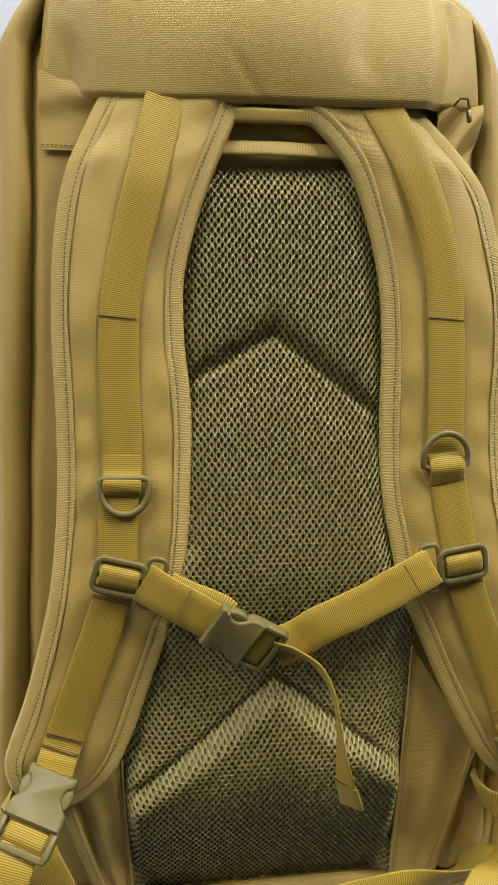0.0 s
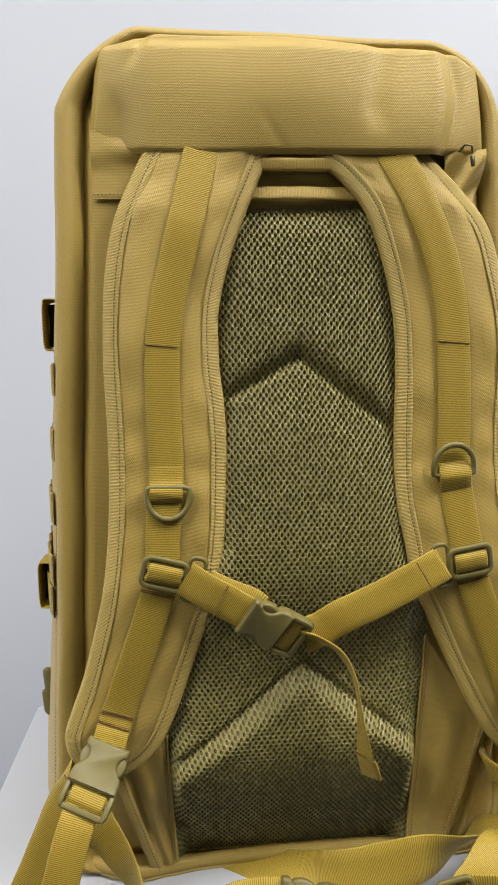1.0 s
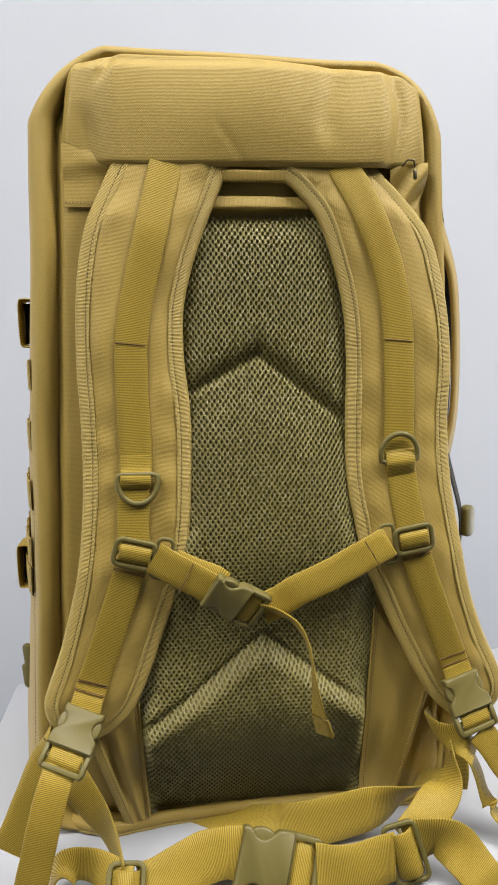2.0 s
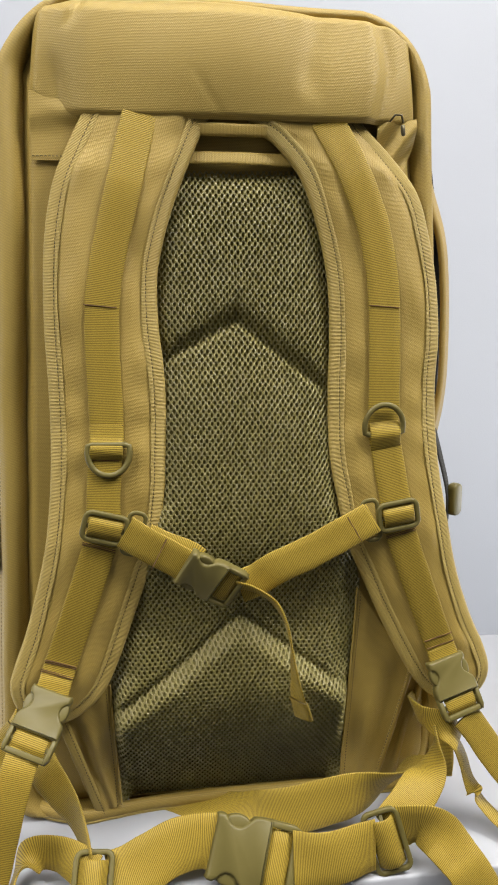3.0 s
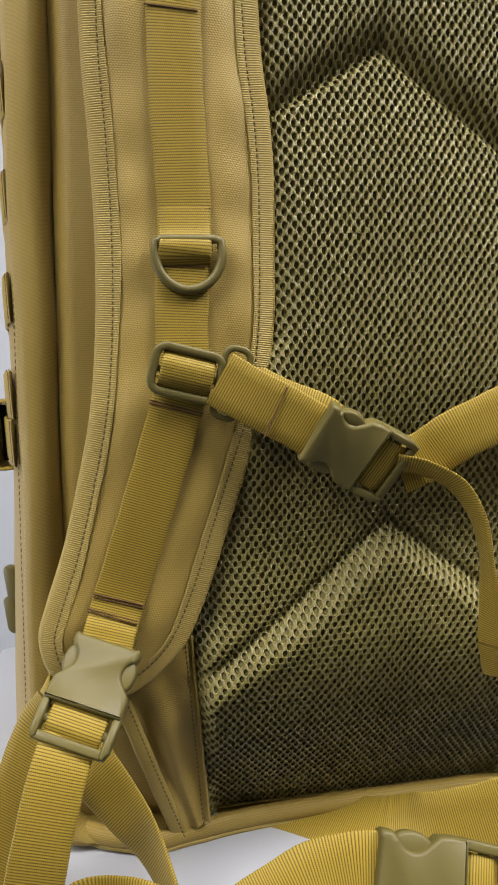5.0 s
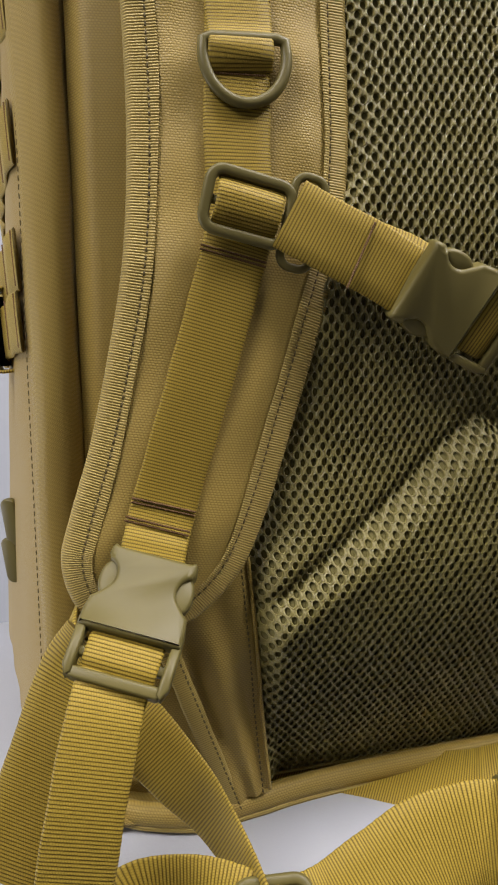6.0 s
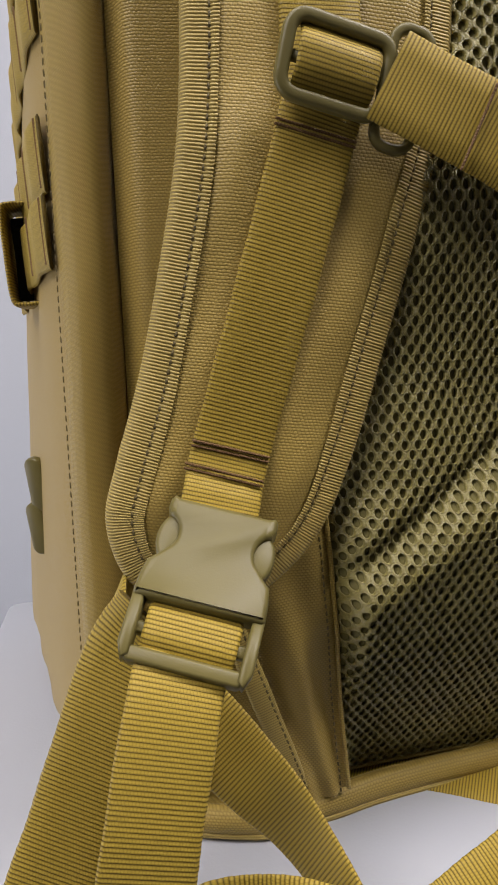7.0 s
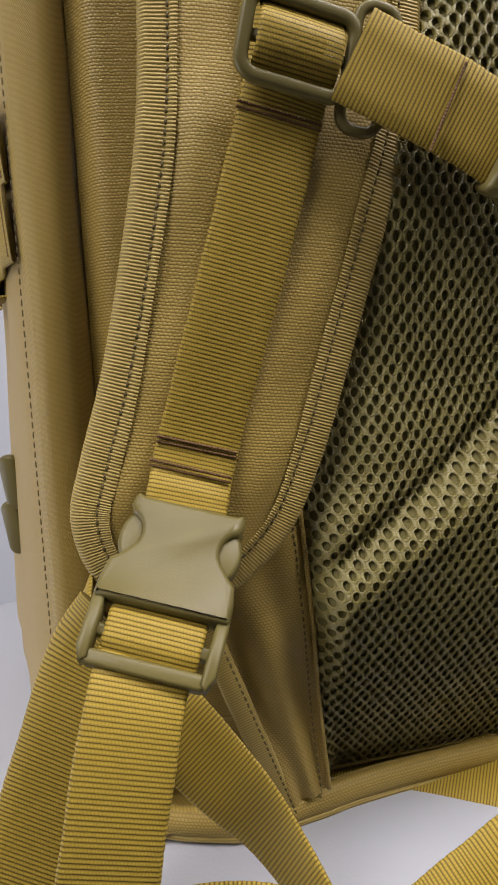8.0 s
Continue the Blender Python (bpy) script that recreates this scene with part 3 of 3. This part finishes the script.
d_ring(left_strap, -91, 317, True, -1)
d_ring(right_strap, 121, 320, False, 2)
ribbon("keeper", [(-92.2, float(top_y(331)) - 2.6, 332), (-92.3, float(top_y(322)) - 3.6, 322), (-92.5, float(top_y(316)) - 6.4, 314.5), (-93, float(top_y(310)) - 5.4, 309.5), (-93, float(top_y(306)) - 2.6, 306)], 24.4, left_strap)
ribbon("keeper", [(121.3, float(top_y(331)) - 2.4, 329), (121.6, float(top_y(326)) - 5.4, 325.0), (122, float(top_y(318)) - 6.4, 319), (122.6, float(top_y(314)) - 4.0, 312), (123, float(top_y(309)) - 2.4, 309)], 24.4, right_strap)


def ladder_lock(parent, origin, along, out, w=35, h=24, side=0):
    """A rectangular adjuster with a cross bar; side: an eye for another band at that end."""
    m = frame_at(origin, along, out)
    sec = rounded(4.0, 3.6, 1.2, 2)
    body = tube("ladder_lock", [(a, b, 0) for a, b in rounded(w - 4, h - 4, 5.0, 6)], sec, parent, PLASTIC, up=(0, 0, 1), m=m, label="tan plastic adjuster")
    tube("bar", [(-w / 2 + 2, 0.5, -0.6), (0, 0.5, -0.6), (w / 2 - 2, 0.5, -0.6)], rounded(3.2, 2.6, 1.0, 2), body, PLASTIC, closed=False, up=(0, 0, 1), m=m)
    if side:
        eye = [(a + side * (w / 2 + 4.2), b, -1.8) for a, b in rounded(12, 33, 4.5, 5)]
        tube("eye", eye, rounded(3.2, 3.0, 1.0, 2), body, PLASTIC, up=(0, 0, 1), m=m)
    return body, m


def roll_over(parent, m, width, v0, v1, height, name="webbing_fold"):
    """The short hump of webbing that wraps a cross bar."""
    pts = [(0, v0, -1.5), (0, v0 * 0.75 + v1 * 0.25, height * 0.75), (0, (v0 + v1) / 2, height), (0, v0 * 0.25 + v1 * 0.75, height * 0.75), (0, v1, -1.5)]
    w = placed(np.array(pts), m)
    return ribbon(name, w, width, parent, face=[m[3]] * 5)


lock, m = ladder_lock(left_strap, (-95.2, -20.5, 255.8), (-0.27, 0.05, -0.96), (0.05, -1, 0.02), 35, 25, -1)
roll_over(lock, m, 24.6, -8.5, 8.5, 2.6)
lock, m = ladder_lock(right_strap, (131.5, -19.5, 256), (0.16, 0.05, -0.98), (0.0, -1, 0.02), 35, 25, 1)
roll_over(lock, m, 24.6, -8.5, 8.5, 2.6)


def arc_pts(cx, cy, r, a0, a1, n=10):
    return [(cx + r * math.cos(radians(a)), cy + r * math.sin(radians(a))) for a in np.linspace(a0, a1, n)]


def release_buckle(parent, origin, along, out, s=1.0, web=25, name="release_buckle"):
    """A side-release buckle: shell with two thumb notches, the prongs in them, and a ladder frame with its wrapped band. Along runs from the shell to the frame."""
    m = frame_at(origin, along, out)
    half = [(0, -1), (13.5, -1), (15.2, -1.7), (16.2, -0.4), (16.4, 2.5), (15.4, 4.2)] + arc_pts(17.5, 10.5, 6.2, 250, 128, 9) + [(15.5, 17.5), (17.6, 19.5), (18.4, 24), (18.6, 29.0), (17.8, 30.0), (0, 30.0)]
    shell_line = [(x * s, y * s) for x, y in half] + [(-x * s, y * s) for x, y in half[::-1][1:-1]]
    shell = slab(name, shell_line, -4.6 * s, 4.6 * s, 1.6 * s, parent, PLASTIC, m, label="matte tan plastic side-release buckle")
    for q in (1, -1):
        lobe = [(q * (12.8 + 4.7 * math.cos(a)) * s, (10.8 + 7.6 * math.sin(a)) * s) for a in np.linspace(0, 2 * math.pi, 18, endpoint=False)]
        slab("prong", lobe, -3.4 * s, 2.6 * s, 1.3 * s, shell, PLASTIC, m)
        rail = [(q * 15.2 * s, 28 * s), (q * 18.6 * s, 28 * s), (q * 18.4 * s, 43 * s), (q * 16.6 * s, 47.0 * s), (q * 14.6 * s, 45.5 * s)]
        slab("rail", rail, -3.6 * s, 3.4 * s, 0.9 * s, shell, PLASTIC, m)
    slab("end_bar", rounded(32.5 * s, 4.2 * s, 1.6 * s, 4, 0, 45 * s), -3.6 * s, 2.6 * s, 0.9 * s, shell, PLASTIC, m)
    slab("middle_bar", rounded(32 * s, 3.6 * s, 1.4 * s, 4, 0, 37.5 * s), -3.4 * s, 0.6 * s, 0.8 * s, shell, PLASTIC, m)
    roll_over(shell, m, web + 1.2, 28.6 * s, 43.2 * s, 1.3 * s)
    return shell, m


lb, lm = release_buckle(pack, (-138.5, -24, 129.5), (-18.5, -28, -33), (-0.12, -0.9, 0.42))
rb, rm = release_buckle(pack, (175.5, -17, 131), (14, -17, -46), (0.05, -0.95, 0.3))

# ---- chest strap ----
chest = ribbon("chest_strap", [(-80.5, -22, 253), (-66, -25, 244), (-52, -26.5, 236), (-36, -27, 226)], 26, pack, face=[(0.1, -1, -0.15)] * 4, label="ribbed tan chest strap")
bar_tack(chest, (-50.2, -28.2, 247.5), (-62, -28.2, 224.5), 1)
ribbon("fold", [(-66, -22.5, 247), (-52, -23, 240), (-34, -24, 232), (-28, -24, 227)], 24, chest, face=[(0.1, -1, 0.15)] * 4)
cb, cm = release_buckle(chest, (-37, -30, 227), (47, 2, -27), (-0.1, -0.92, -0.30), 0.98)
ribbon("webbing", [(4, -24, 206), (18, -23.5, 211), (34, -26, 221), (60, -26, 232), (88, -25, 246), (106, -22, 254), (110, -20, 256)], 26, chest, face=[(0, -1, 0.1)] * 7, label="ribbed tan webbing", wave=0.6)
bar_tack(chest, (88, -27.5, 258.5), (100, -27, 238.5), 1)
ribbon("strap_tail", [(2, -28, 209), (14, -32, 207), (28, -37, 199), (37, -40, 184), (42, -40, 164), (45, -39, 140), (48.5, -37, 116), (53, -34, 100)], 17, chest,
       face=[(0.1, -0.7, -0.7), (0.1, -0.55, -0.8), (-0.3, -0.4, -0.85), (-0.85, -0.1, -0.5), (-0.96, 0.08, -0.2), (-0.95, -0.15, 0), (-0.82, -0.55, 0.05), (-0.7, -0.7, 0.1)], label="loose webbing tail")
ribbon("hem", [(48.0, -38.2, 117), (50.6, -36.8, 109), (53.4, -34.8, 99)], 17.6, chest, thick=3.4, face=[(-0.82, -0.55, 0.05), (-0.76, -0.62, 0.1), (-0.7, -0.7, 0.1)])

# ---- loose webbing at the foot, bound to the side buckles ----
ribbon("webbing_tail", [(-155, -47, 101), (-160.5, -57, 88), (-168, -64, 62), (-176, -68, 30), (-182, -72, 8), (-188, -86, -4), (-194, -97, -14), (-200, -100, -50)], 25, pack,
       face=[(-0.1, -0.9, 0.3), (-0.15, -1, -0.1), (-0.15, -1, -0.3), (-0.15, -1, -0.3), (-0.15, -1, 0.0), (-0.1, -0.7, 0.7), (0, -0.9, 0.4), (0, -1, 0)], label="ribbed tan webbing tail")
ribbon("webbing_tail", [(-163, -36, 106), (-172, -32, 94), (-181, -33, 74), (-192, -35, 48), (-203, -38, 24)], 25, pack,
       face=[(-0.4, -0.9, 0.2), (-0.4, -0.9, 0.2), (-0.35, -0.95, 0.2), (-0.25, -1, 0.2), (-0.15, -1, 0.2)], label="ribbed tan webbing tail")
ribbon("webbing_loop", [(-168, 8, 104), (-173, -6, 103), (-174.5, -16, 98), (-171, -22, 91), (-166, -26, 84)], 14, pack,
       face=[(-0.8, -0.5, 0.1), (-0.8, -0.6, 0.2), (-0.6, -0.9, 0.1), (0, -1, 0), (0.3, -1, 0)], label="ribbed tan webbing loop")
ribbon("webbing_loop", [(166, 14, 74), (155, -8, 82), (158, -22, 83), (167, -28, 81), (177, -31, 75), (184, -33, 66)], 22, pack,
       face=[(-0.9, -0.3, 0), (-0.8, -0.6, -0.1), (-0.2, -1, -0.2), (0.1, -1, 0.0), (0.4, -0.8, 0.2), (0.6, -0.6, 0.3)], label="ribbed tan webbing loop")
ribbon("webbing_tail", [(177, -30, 72), (184, -31, 60), (190, -31, 46), (196, -33, 26), (206, -42, 10), (222, -58, -2), (240, -70, -7)], 15, pack,
       face=[(-0.85, 0.5, 0.1), (-0.8, 0.58, 0.1), (-0.7, 0.62, 0.3), (-0.5, 0.5, 0.65), (-0.2, 0.2, 0.95), (0, 0, 1), (0, -0.2, 1)], label="ribbed tan webbing tail")
ribbon("webbing_tail", [(189, -32, 88), (198, -34, 76), (214, -38, 52), (232, -44, 30), (252, -56, 8), (270, -74, -5), (282, -88, -18)], 25, pack,
       face=[(0.1, -1, 0.3), (0.2, -1, 0.2), (0.2, -1, 0.2), (0.2, -1, 0.3), (0.2, -0.8, 0.6), (0.1, -0.7, 0.7), (0, -0.9, 0.3)], label="ribbed tan webbing tail")
ribbon("tab", [(183, -2, 60), (186, -4, 46), (187, -5, 30), (187, -4, 14)], 13, pack, thick=3.0, face=[(-0.2, -1, 0), (-0.3, -1, 0), (-0.3, -1, 0), (-0.3, -1, 0)], label="short tan webbing tab")

# ---- waist belt ----
belt = ribbon("waist_belt", [(-100, 62, -8.6), (-60, 40, -8.6), (-24, 16, -7.5), (6, -8, -2), (36, -22, 7), (84, -27, 19), (103, -25, 21), (127, -20, 23.5), (152, -10, 26), (172, 6, 27)], 38, pack,
              face=[(0, -0.1, 1), (0, -0.1, 1), (0, -0.2, 1), (0, -0.6, 0.8), (0, -0.95, 0.4), (0, -1, 0.2), (0, -1, 0.0), (0, -0.85, -0.5), (0.1, -0.6, -0.8), (0.1, -0.5, -0.9)], label="wide ribbed tan waist belt")
ribbon("webbing", [(168, -20, 72), (167, -27, 63), (161, -36, 50), (146, -49, 41), (129, -60, 31), (112, -67, 20)], 31, belt,
       face=[(-0.87, 0.4, 0.03), (-0.85, 0.3, 0.05), (-0.75, -0.15, 0.3), (-0.45, -0.7, 0.5), (-0.25, -0.9, 0.4), (-0.15, -1, 0.2)], label="ribbed tan webbing")
lock, m = ladder_lock(belt, (110.5, -72, 15), (0.955, -0.08, 0.28), (-0.05, -0.97, 0.2), 50, 30)
roll_over(lock, m, 37, -10, 10, 5.0)
ribbon("webbing", [(112, -68, 20), (124, -70, 25), (138, -72, 26), (151, -76, 19), (162, -82, 7), (170, -88, -4), (180, -92, -24)], 36, belt,
       face=[(0, -0.9, 0.3), (-0.1, -1, 0.0), (0.15, -1, -0.15), (0.35, -0.9, -0.1), (0.45, -0.85, 0.1), (0.4, -0.9, 0.1), (0.2, -1, 0)], label="ribbed tan webbing")
ribbon("webbing", [(101, -73, 14), (88, -77, 15), (70, -80, 13), (52, -78, 11), (38, -73, 9)], 38, belt, face=[(0, -1, 0.2), (0, -1, 0.25), (0, -1, 0.3), (0, -1, 0.35), (0, -0.9, 0.5)], label="ribbed tan webbing", wave=1.0)
wb, wm = release_buckle(belt, (-21, -63, 20), (62, -9, -17), (-0.05, -0.82, 0.55), 1.36, 38)
ribbon("webbing", [(-18, -61, 20), (-32, -58, 20), (-50, -58, 17), (-68, -62, 11), (-84, -66, 6), (-98, -69, 4)], 38, belt,
       face=[(-0.05, -0.85, 0.5), (0.05, -0.9, 0.4), (0.1, -0.85, 0.5), (0.1, -0.8, 0.6), (0, -0.75, 0.65), (0, -0.72, 0.7)], label="ribbed tan webbing", wave=1.6)
lock, m = ladder_lock(belt, (-110, -73, 5), (1, 0, -0.1), (0.0, -0.72, 0.7), 46, 30)
roll_over(lock, m, 32, -10, 10, 5.0)
ribbon("webbing", [(-160, 4, 66), (-150, -13, 57), (-138, -22, 43), (-126, -32, 30), (-118, -45, 20), (-114, -58, 12)], 26, belt,
       face=[(0, -1, 0.3), (-0.2, -0.95, 0.35), (-0.5, -0.75, 0.4), (-0.85, -0.4, 0.3), (-0.95, -0.2, 0.2), (-0.95, -0.2, 0.2)], label="ribbed tan webbing")
ribbon("webbing", [(-110, -68, 10), (-122, -60, 14), (-138, -49, 14), (-153, -46, 13), (-164, -54, 8), (-169, -72, 2), (-168, -90, -3), (-163, -100, -16)], 26, belt,
       face=[(0, -0.8, 0.6), (0.2, -0.9, 0.4), (0.2, -0.95, 0.2), (-0.3, -0.95, 0.2), (-0.9, -0.4, 0.3), (-0.9, 0, 0.5), (-0.5, 0, 0.9), (-0.2, 0, 1)], label="ribbed tan webbing")


# ---- cloth wings beside the pad's foot, hems, seams ----
def wing(name, pts, label, sign, band=8.5):
    """A flat gusset of cloth between the pad and a slanted hem: (pad foot, pad head, hem head, hem foot)."""
    a, b, c, d = [np.asarray(p, float) for p in pts]
    n, k = 40, 26
    vs, us = [], []
    for i in range(n):
        s = i / (n - 1)
        p, q = a + (b - a) * s, d + (c - d) * s
        p[1] = min(float(pad_y(p[0], p[2])), 12.0) - 1.6
        for j in range(k):
            t = j / (k - 1)
            r = p + (q - p) * t
            fold = (2.4 * math.sin(t * 7 + s * 2.5) * math.sin(s * math.pi) + 1.2 * math.sin(t * 13 - s * 4)) * (1.0 if sign < 0 else 0.5)
            vs.append((r[0], r[1] + fold * 1.0, r[2]))
            us.append((r[0], r[2]))
    ob = mesh(name, vs, grid_faces(n, k), CLOTH, pack, us, label=label, flip=sign > 0)
    hem = [d, d * 0.6 + c * 0.4 + np.array((0, -1, 0)), c]
    ribbon("hem", hem, band, ob, TAPE if band > 8 else CLOTH, 2.0, 1.05, 0.05, face=[(0, -1, 0.1)] * 3)
    inward = unit(a - d) * 3.0
    stitches("stitching", [np.asarray(h, float) + inward + np.array((0, -1.6, 0)) for h in hem], ob, 2.9, 2.0, 0.65)
    return ob


wing("load_wing", [(-94, 3, 4), (-99, -6, 118), (-140, 3, 96), (-111, 11, -2)], "folded tan cloth wing with a stitched hem", -1)


def side_fold():
    """Slack cloth drawn into upright folds beside the foot."""
    n, k = 40, 60
    vs, us = [], []
    for i in range(n):
        a = i / (n - 1)
        z = 4 + 112 * a
        for j in range(k):
            t = j / (k - 1)
            x = (124 + 28 * a) + (66 - 16 * a) * t
            y = 15 + 6.0 * math.sin(t * 15 - a * 2.2) * (0.4 + 0.6 * a) + 3.0 * math.sin(t * 31 + a * 5) * a + 8 * t
            vs.append((x, y, z))
            us.append((x * 1.3, z))
    return mesh("side_fold", vs, grid_faces(n, k), CLOTH, pack, us, label="slack tan cloth in upright folds")


side_fold()
wing("load_wing", [(96, 3, 4), (105.5, -7, 190), (156, 4, 112), (126, 9, 0)], "smooth tan cloth wing with a narrow rolled hem", 1, 4.5)
FOOT = spline([(-178, 40, -2), (-160, 24, -3), (-138, 13, -3), (-112, 13, -4), (-80, 19, -4.5), (-40, 22, -4.8), (20, 23, -4.8), (80, 22, -4.5), (120, 16, -4), (150, 15, -3), (170, 26, -2)], 160)
FOOT[:, 1] += 0.8 * np.sin(FOOT[:, 0] / 6.0) * smoothstep((-90 - FOOT[:, 0]) / 20)
tube("foot_binding", FOOT, oval(5.6, 5.0, 14), pack, CLOTH, closed=False, label="rolled tan cloth foot edge")
tube("foot_cord", FOOT + np.array((0, -3.2, -4.6)), oval(1.5, 1.5, 8), pack, TAPE, closed=False, label="corded tan foot seam")
for x0, x1 in ((-94, -99), (96, 105.5)):
    top = 118 if x0 < 0 else 190
    line = []
    for a in np.linspace(0, 1, 9):
        x, z = x0 + (x1 - x0) * a, 4 + (top - 4) * a
        line.append((x, min(float(pad_y(x, z)), 12.0) - 1.9, z))
    tube("pad_piping", spline(line, 60), oval(0.9, 0.9, 8), pad, CLOTH, closed=False, label="corded seam")
    stitches("stitching", [(a + (3.4 if a > 0 else -3.4), b - 0.3, c) for a, b, c in line], pad, 2.8, 1.9, 0.6)

# head of the pack: band under the pocket, hem of the pocket, grab handle
ribbon("grab_handle", [(-70, 18, 527), (-40, 15, 527), (6, 12, 527), (50, 15, 527), (84, 18, 527)], 10, pack, CLOTH, 2.4, 1.9, 0.05, face=[(0, -1, 0.25)] * 5, label="folded tan cloth grab handle")
ribbon("pocket_hem", [(-60, 16, 546), (-20, 10, 546), (6, 8, 545.5), (40, 10, 546), (70, 16, 546)], 9, pack, CLOTH, 3.0, 1.9, 0.05, face=[(0, -1, -0.2)] * 5, label="folded tan cloth pocket hem")


def patch():
    n, k = 26, 30
    vs, us = [], []
    for i in range(n):
        z = 523 + 46 * i / (n - 1)
        for j in range(k):
            x = -139 + 54 * j / (k - 1)
            y = 16.0 + 1.3 * math.sin(z / 3.2 + x / 20.0) * smoothstep((x + 140) / 40) * smoothstep((z - 540) / 10) - 2.5 * smoothstep((z - 540) / 14)
            vs.append((x, float(y), z))
            us.append((x, z))
    ob = mesh("corner_patch", vs, grid_faces(n, k), CLOTH, pack, us, label="gathered tan cloth patch")
    stitches("stitching", [(-138, 15.6, 526), (-120, 15.6, 526), (-96, 15.6, 526)], ob, 2.8, 2.0, 0.6)
    return ob


patch()


def right_patch():
    n, k = 24, 20
    vs, us = [], []
    for i in range(n):
        z = 512 + 46 * i / (n - 1)
        for j in range(k):
            x = 116 + (20 + 11 * smoothstep((z - 512) / 30)) * j / (k - 1)
            y = 13.5 + 2.8 * math.sin(z / 5.0 - x / 4.0) * smoothstep((z - 515) / 18) - 3 * smoothstep((z - 530) / 24)
            vs.append((x, float(y), z))
            us.append((x, z))
    return mesh("corner_patch", vs, grid_faces(n, k), CLOTH, pack, us, label="gathered tan cloth patch")


right_patch()
zipper = tube("zip_pull", [(122, -2, 552), (125, -5, 556), (130, -5, 556), (131.5, -4, 551)], oval(0.8, 0.8, 8), pack, METAL, closed=False, label="small dark metal zip pull")
slab("puller", rounded(3.4, 8, 1.4, 3), -0.6, 0.6, 0.35, zipper, METAL, frame_at((132, -3, 546), (0.1, 0, -1), (0.2, -1, 0)))


# ---- left flank: webbing rows, loops and zip pulls ----
def flank_x(y, z):
    lean = -137 - 38 * (631 - z) / 627.0
    swell = np.interp(y, [20, 34, 60, 100, 150, 205], [18, 23, 32, 43, 54, 66])
    return lean - 24 - (swell - 24) * (1 - 0.65 * z / 630.0)


for z in (395, 345, 296, 247, 222):
    pts = [(flank_x(y, z) - 1.6 - 2.0 * math.sin((y - 24) / 33.0 * math.pi) ** 2, y, z - (y - 24) * 0.05) for y in range(25, 180, 12)]
    row = ribbon("flank_webbing", pts, 25, pack, face=[(-1, -0.25, 0)] * len(pts), label="ribbed tan flank webbing")
    for y in (27, 60, 93, 126):
        bar_tack(row, (flank_x(y, z) - 2.6, y, z + 11), (flank_x(y, z) - 2.6, y, z - 11), 1, out=(-1, -0.3, 0))
for z, y in ((437, 66), (221, 80)):
    x = float(flank_x(y, z))
    outer = ribbon("side_loop", [(x + 4, y, z + 19), (x - 5, y, z + 19.5), (x - 8.5, y, z + 17), (x - 9, y, z), (x - 8.5, y, z - 17), (x - 5, y, z - 19.5), (x + 4, y, z - 19)], 26, pack,
                   face=[(0, 0, 1), (-0.3, 0, 1), (-1, 0, 0.3), (-1, 0, 0), (-1, 0, -0.3), (-0.3, 0, -1), (0, 0, -1)], label="tan webbing side loop over a black band")
    # Black strip stands in for the shade inside the open loop.
    ribbon("inner_strip", [(x - 3.0, y + 6, z + 17), (x - 3.0, y + 6, z), (x - 3.0, y + 6, z - 17)], 10, outer, BLACK, face=[(0, -1, 0)] * 3, label="black inner strip")
for z, y in ((122, 96), (100, 100)):
    x = float(flank_x(y, z)) - 1
    slab("zip_tab", rounded(9, 26, 4, 4), -2.2, 2.2, 1.0, pack, PLASTIC, frame_at((x, y, z), (0.05, 0.1, -1), (-0.5, -1, 0)), label="moulded tan zip tab")
stitches("flank_stitching", [(flank_x(24, z) + 0.6, 22.5, z) for z in range(60, 420, 20)], pack, 3.4, 2.4, 0.5, (-0.6, -0.8, 0))

# ---- right flank: carry handle and strap with its adjuster ----
handle = ribbon("side_handle", [(164, 46, 545), (176, 48, 510), (188, 50, 475), (193.5, 52, 435), (195, 52, 390), (194, 52, 350), (188, 50, 318), (178, 46, 292)], 30, pack, SMOOTH_CLOTH,
                face=[(1, -0.6, 0)] * 8, label="padded tan side carry handle", thick=5.0, rib=0.03)
ribbon("inner_strip", [(166, 62, 560), (174, 62, 512), (181, 64, 476), (184, 66, 436), (185, 66, 390), (184, 66, 340), (184, 64, 310), (188, 62, 286)], 25, handle, BLACK, face=[(0.1, -1, 0)] * 8, label="black inner strip")
ribbon("side_strap", [(184, 44, 320), (194, 48, 290), (203, 52, 262), (206, 54, 240), (203, 52, 215), (199, 48, 190)], 12, pack, face=[(1, -0.7, 0)] * 6, label="black ribbed side strap", material=BLACK)
slab("side_adjuster", rounded(14, 30, 6, 5), -4, 4, 1.6, pack, PLASTIC, frame_at((212, 54, 248), (0.0, 0, -1), (0.6, -1, 0)), label="moulded tan side adjuster")
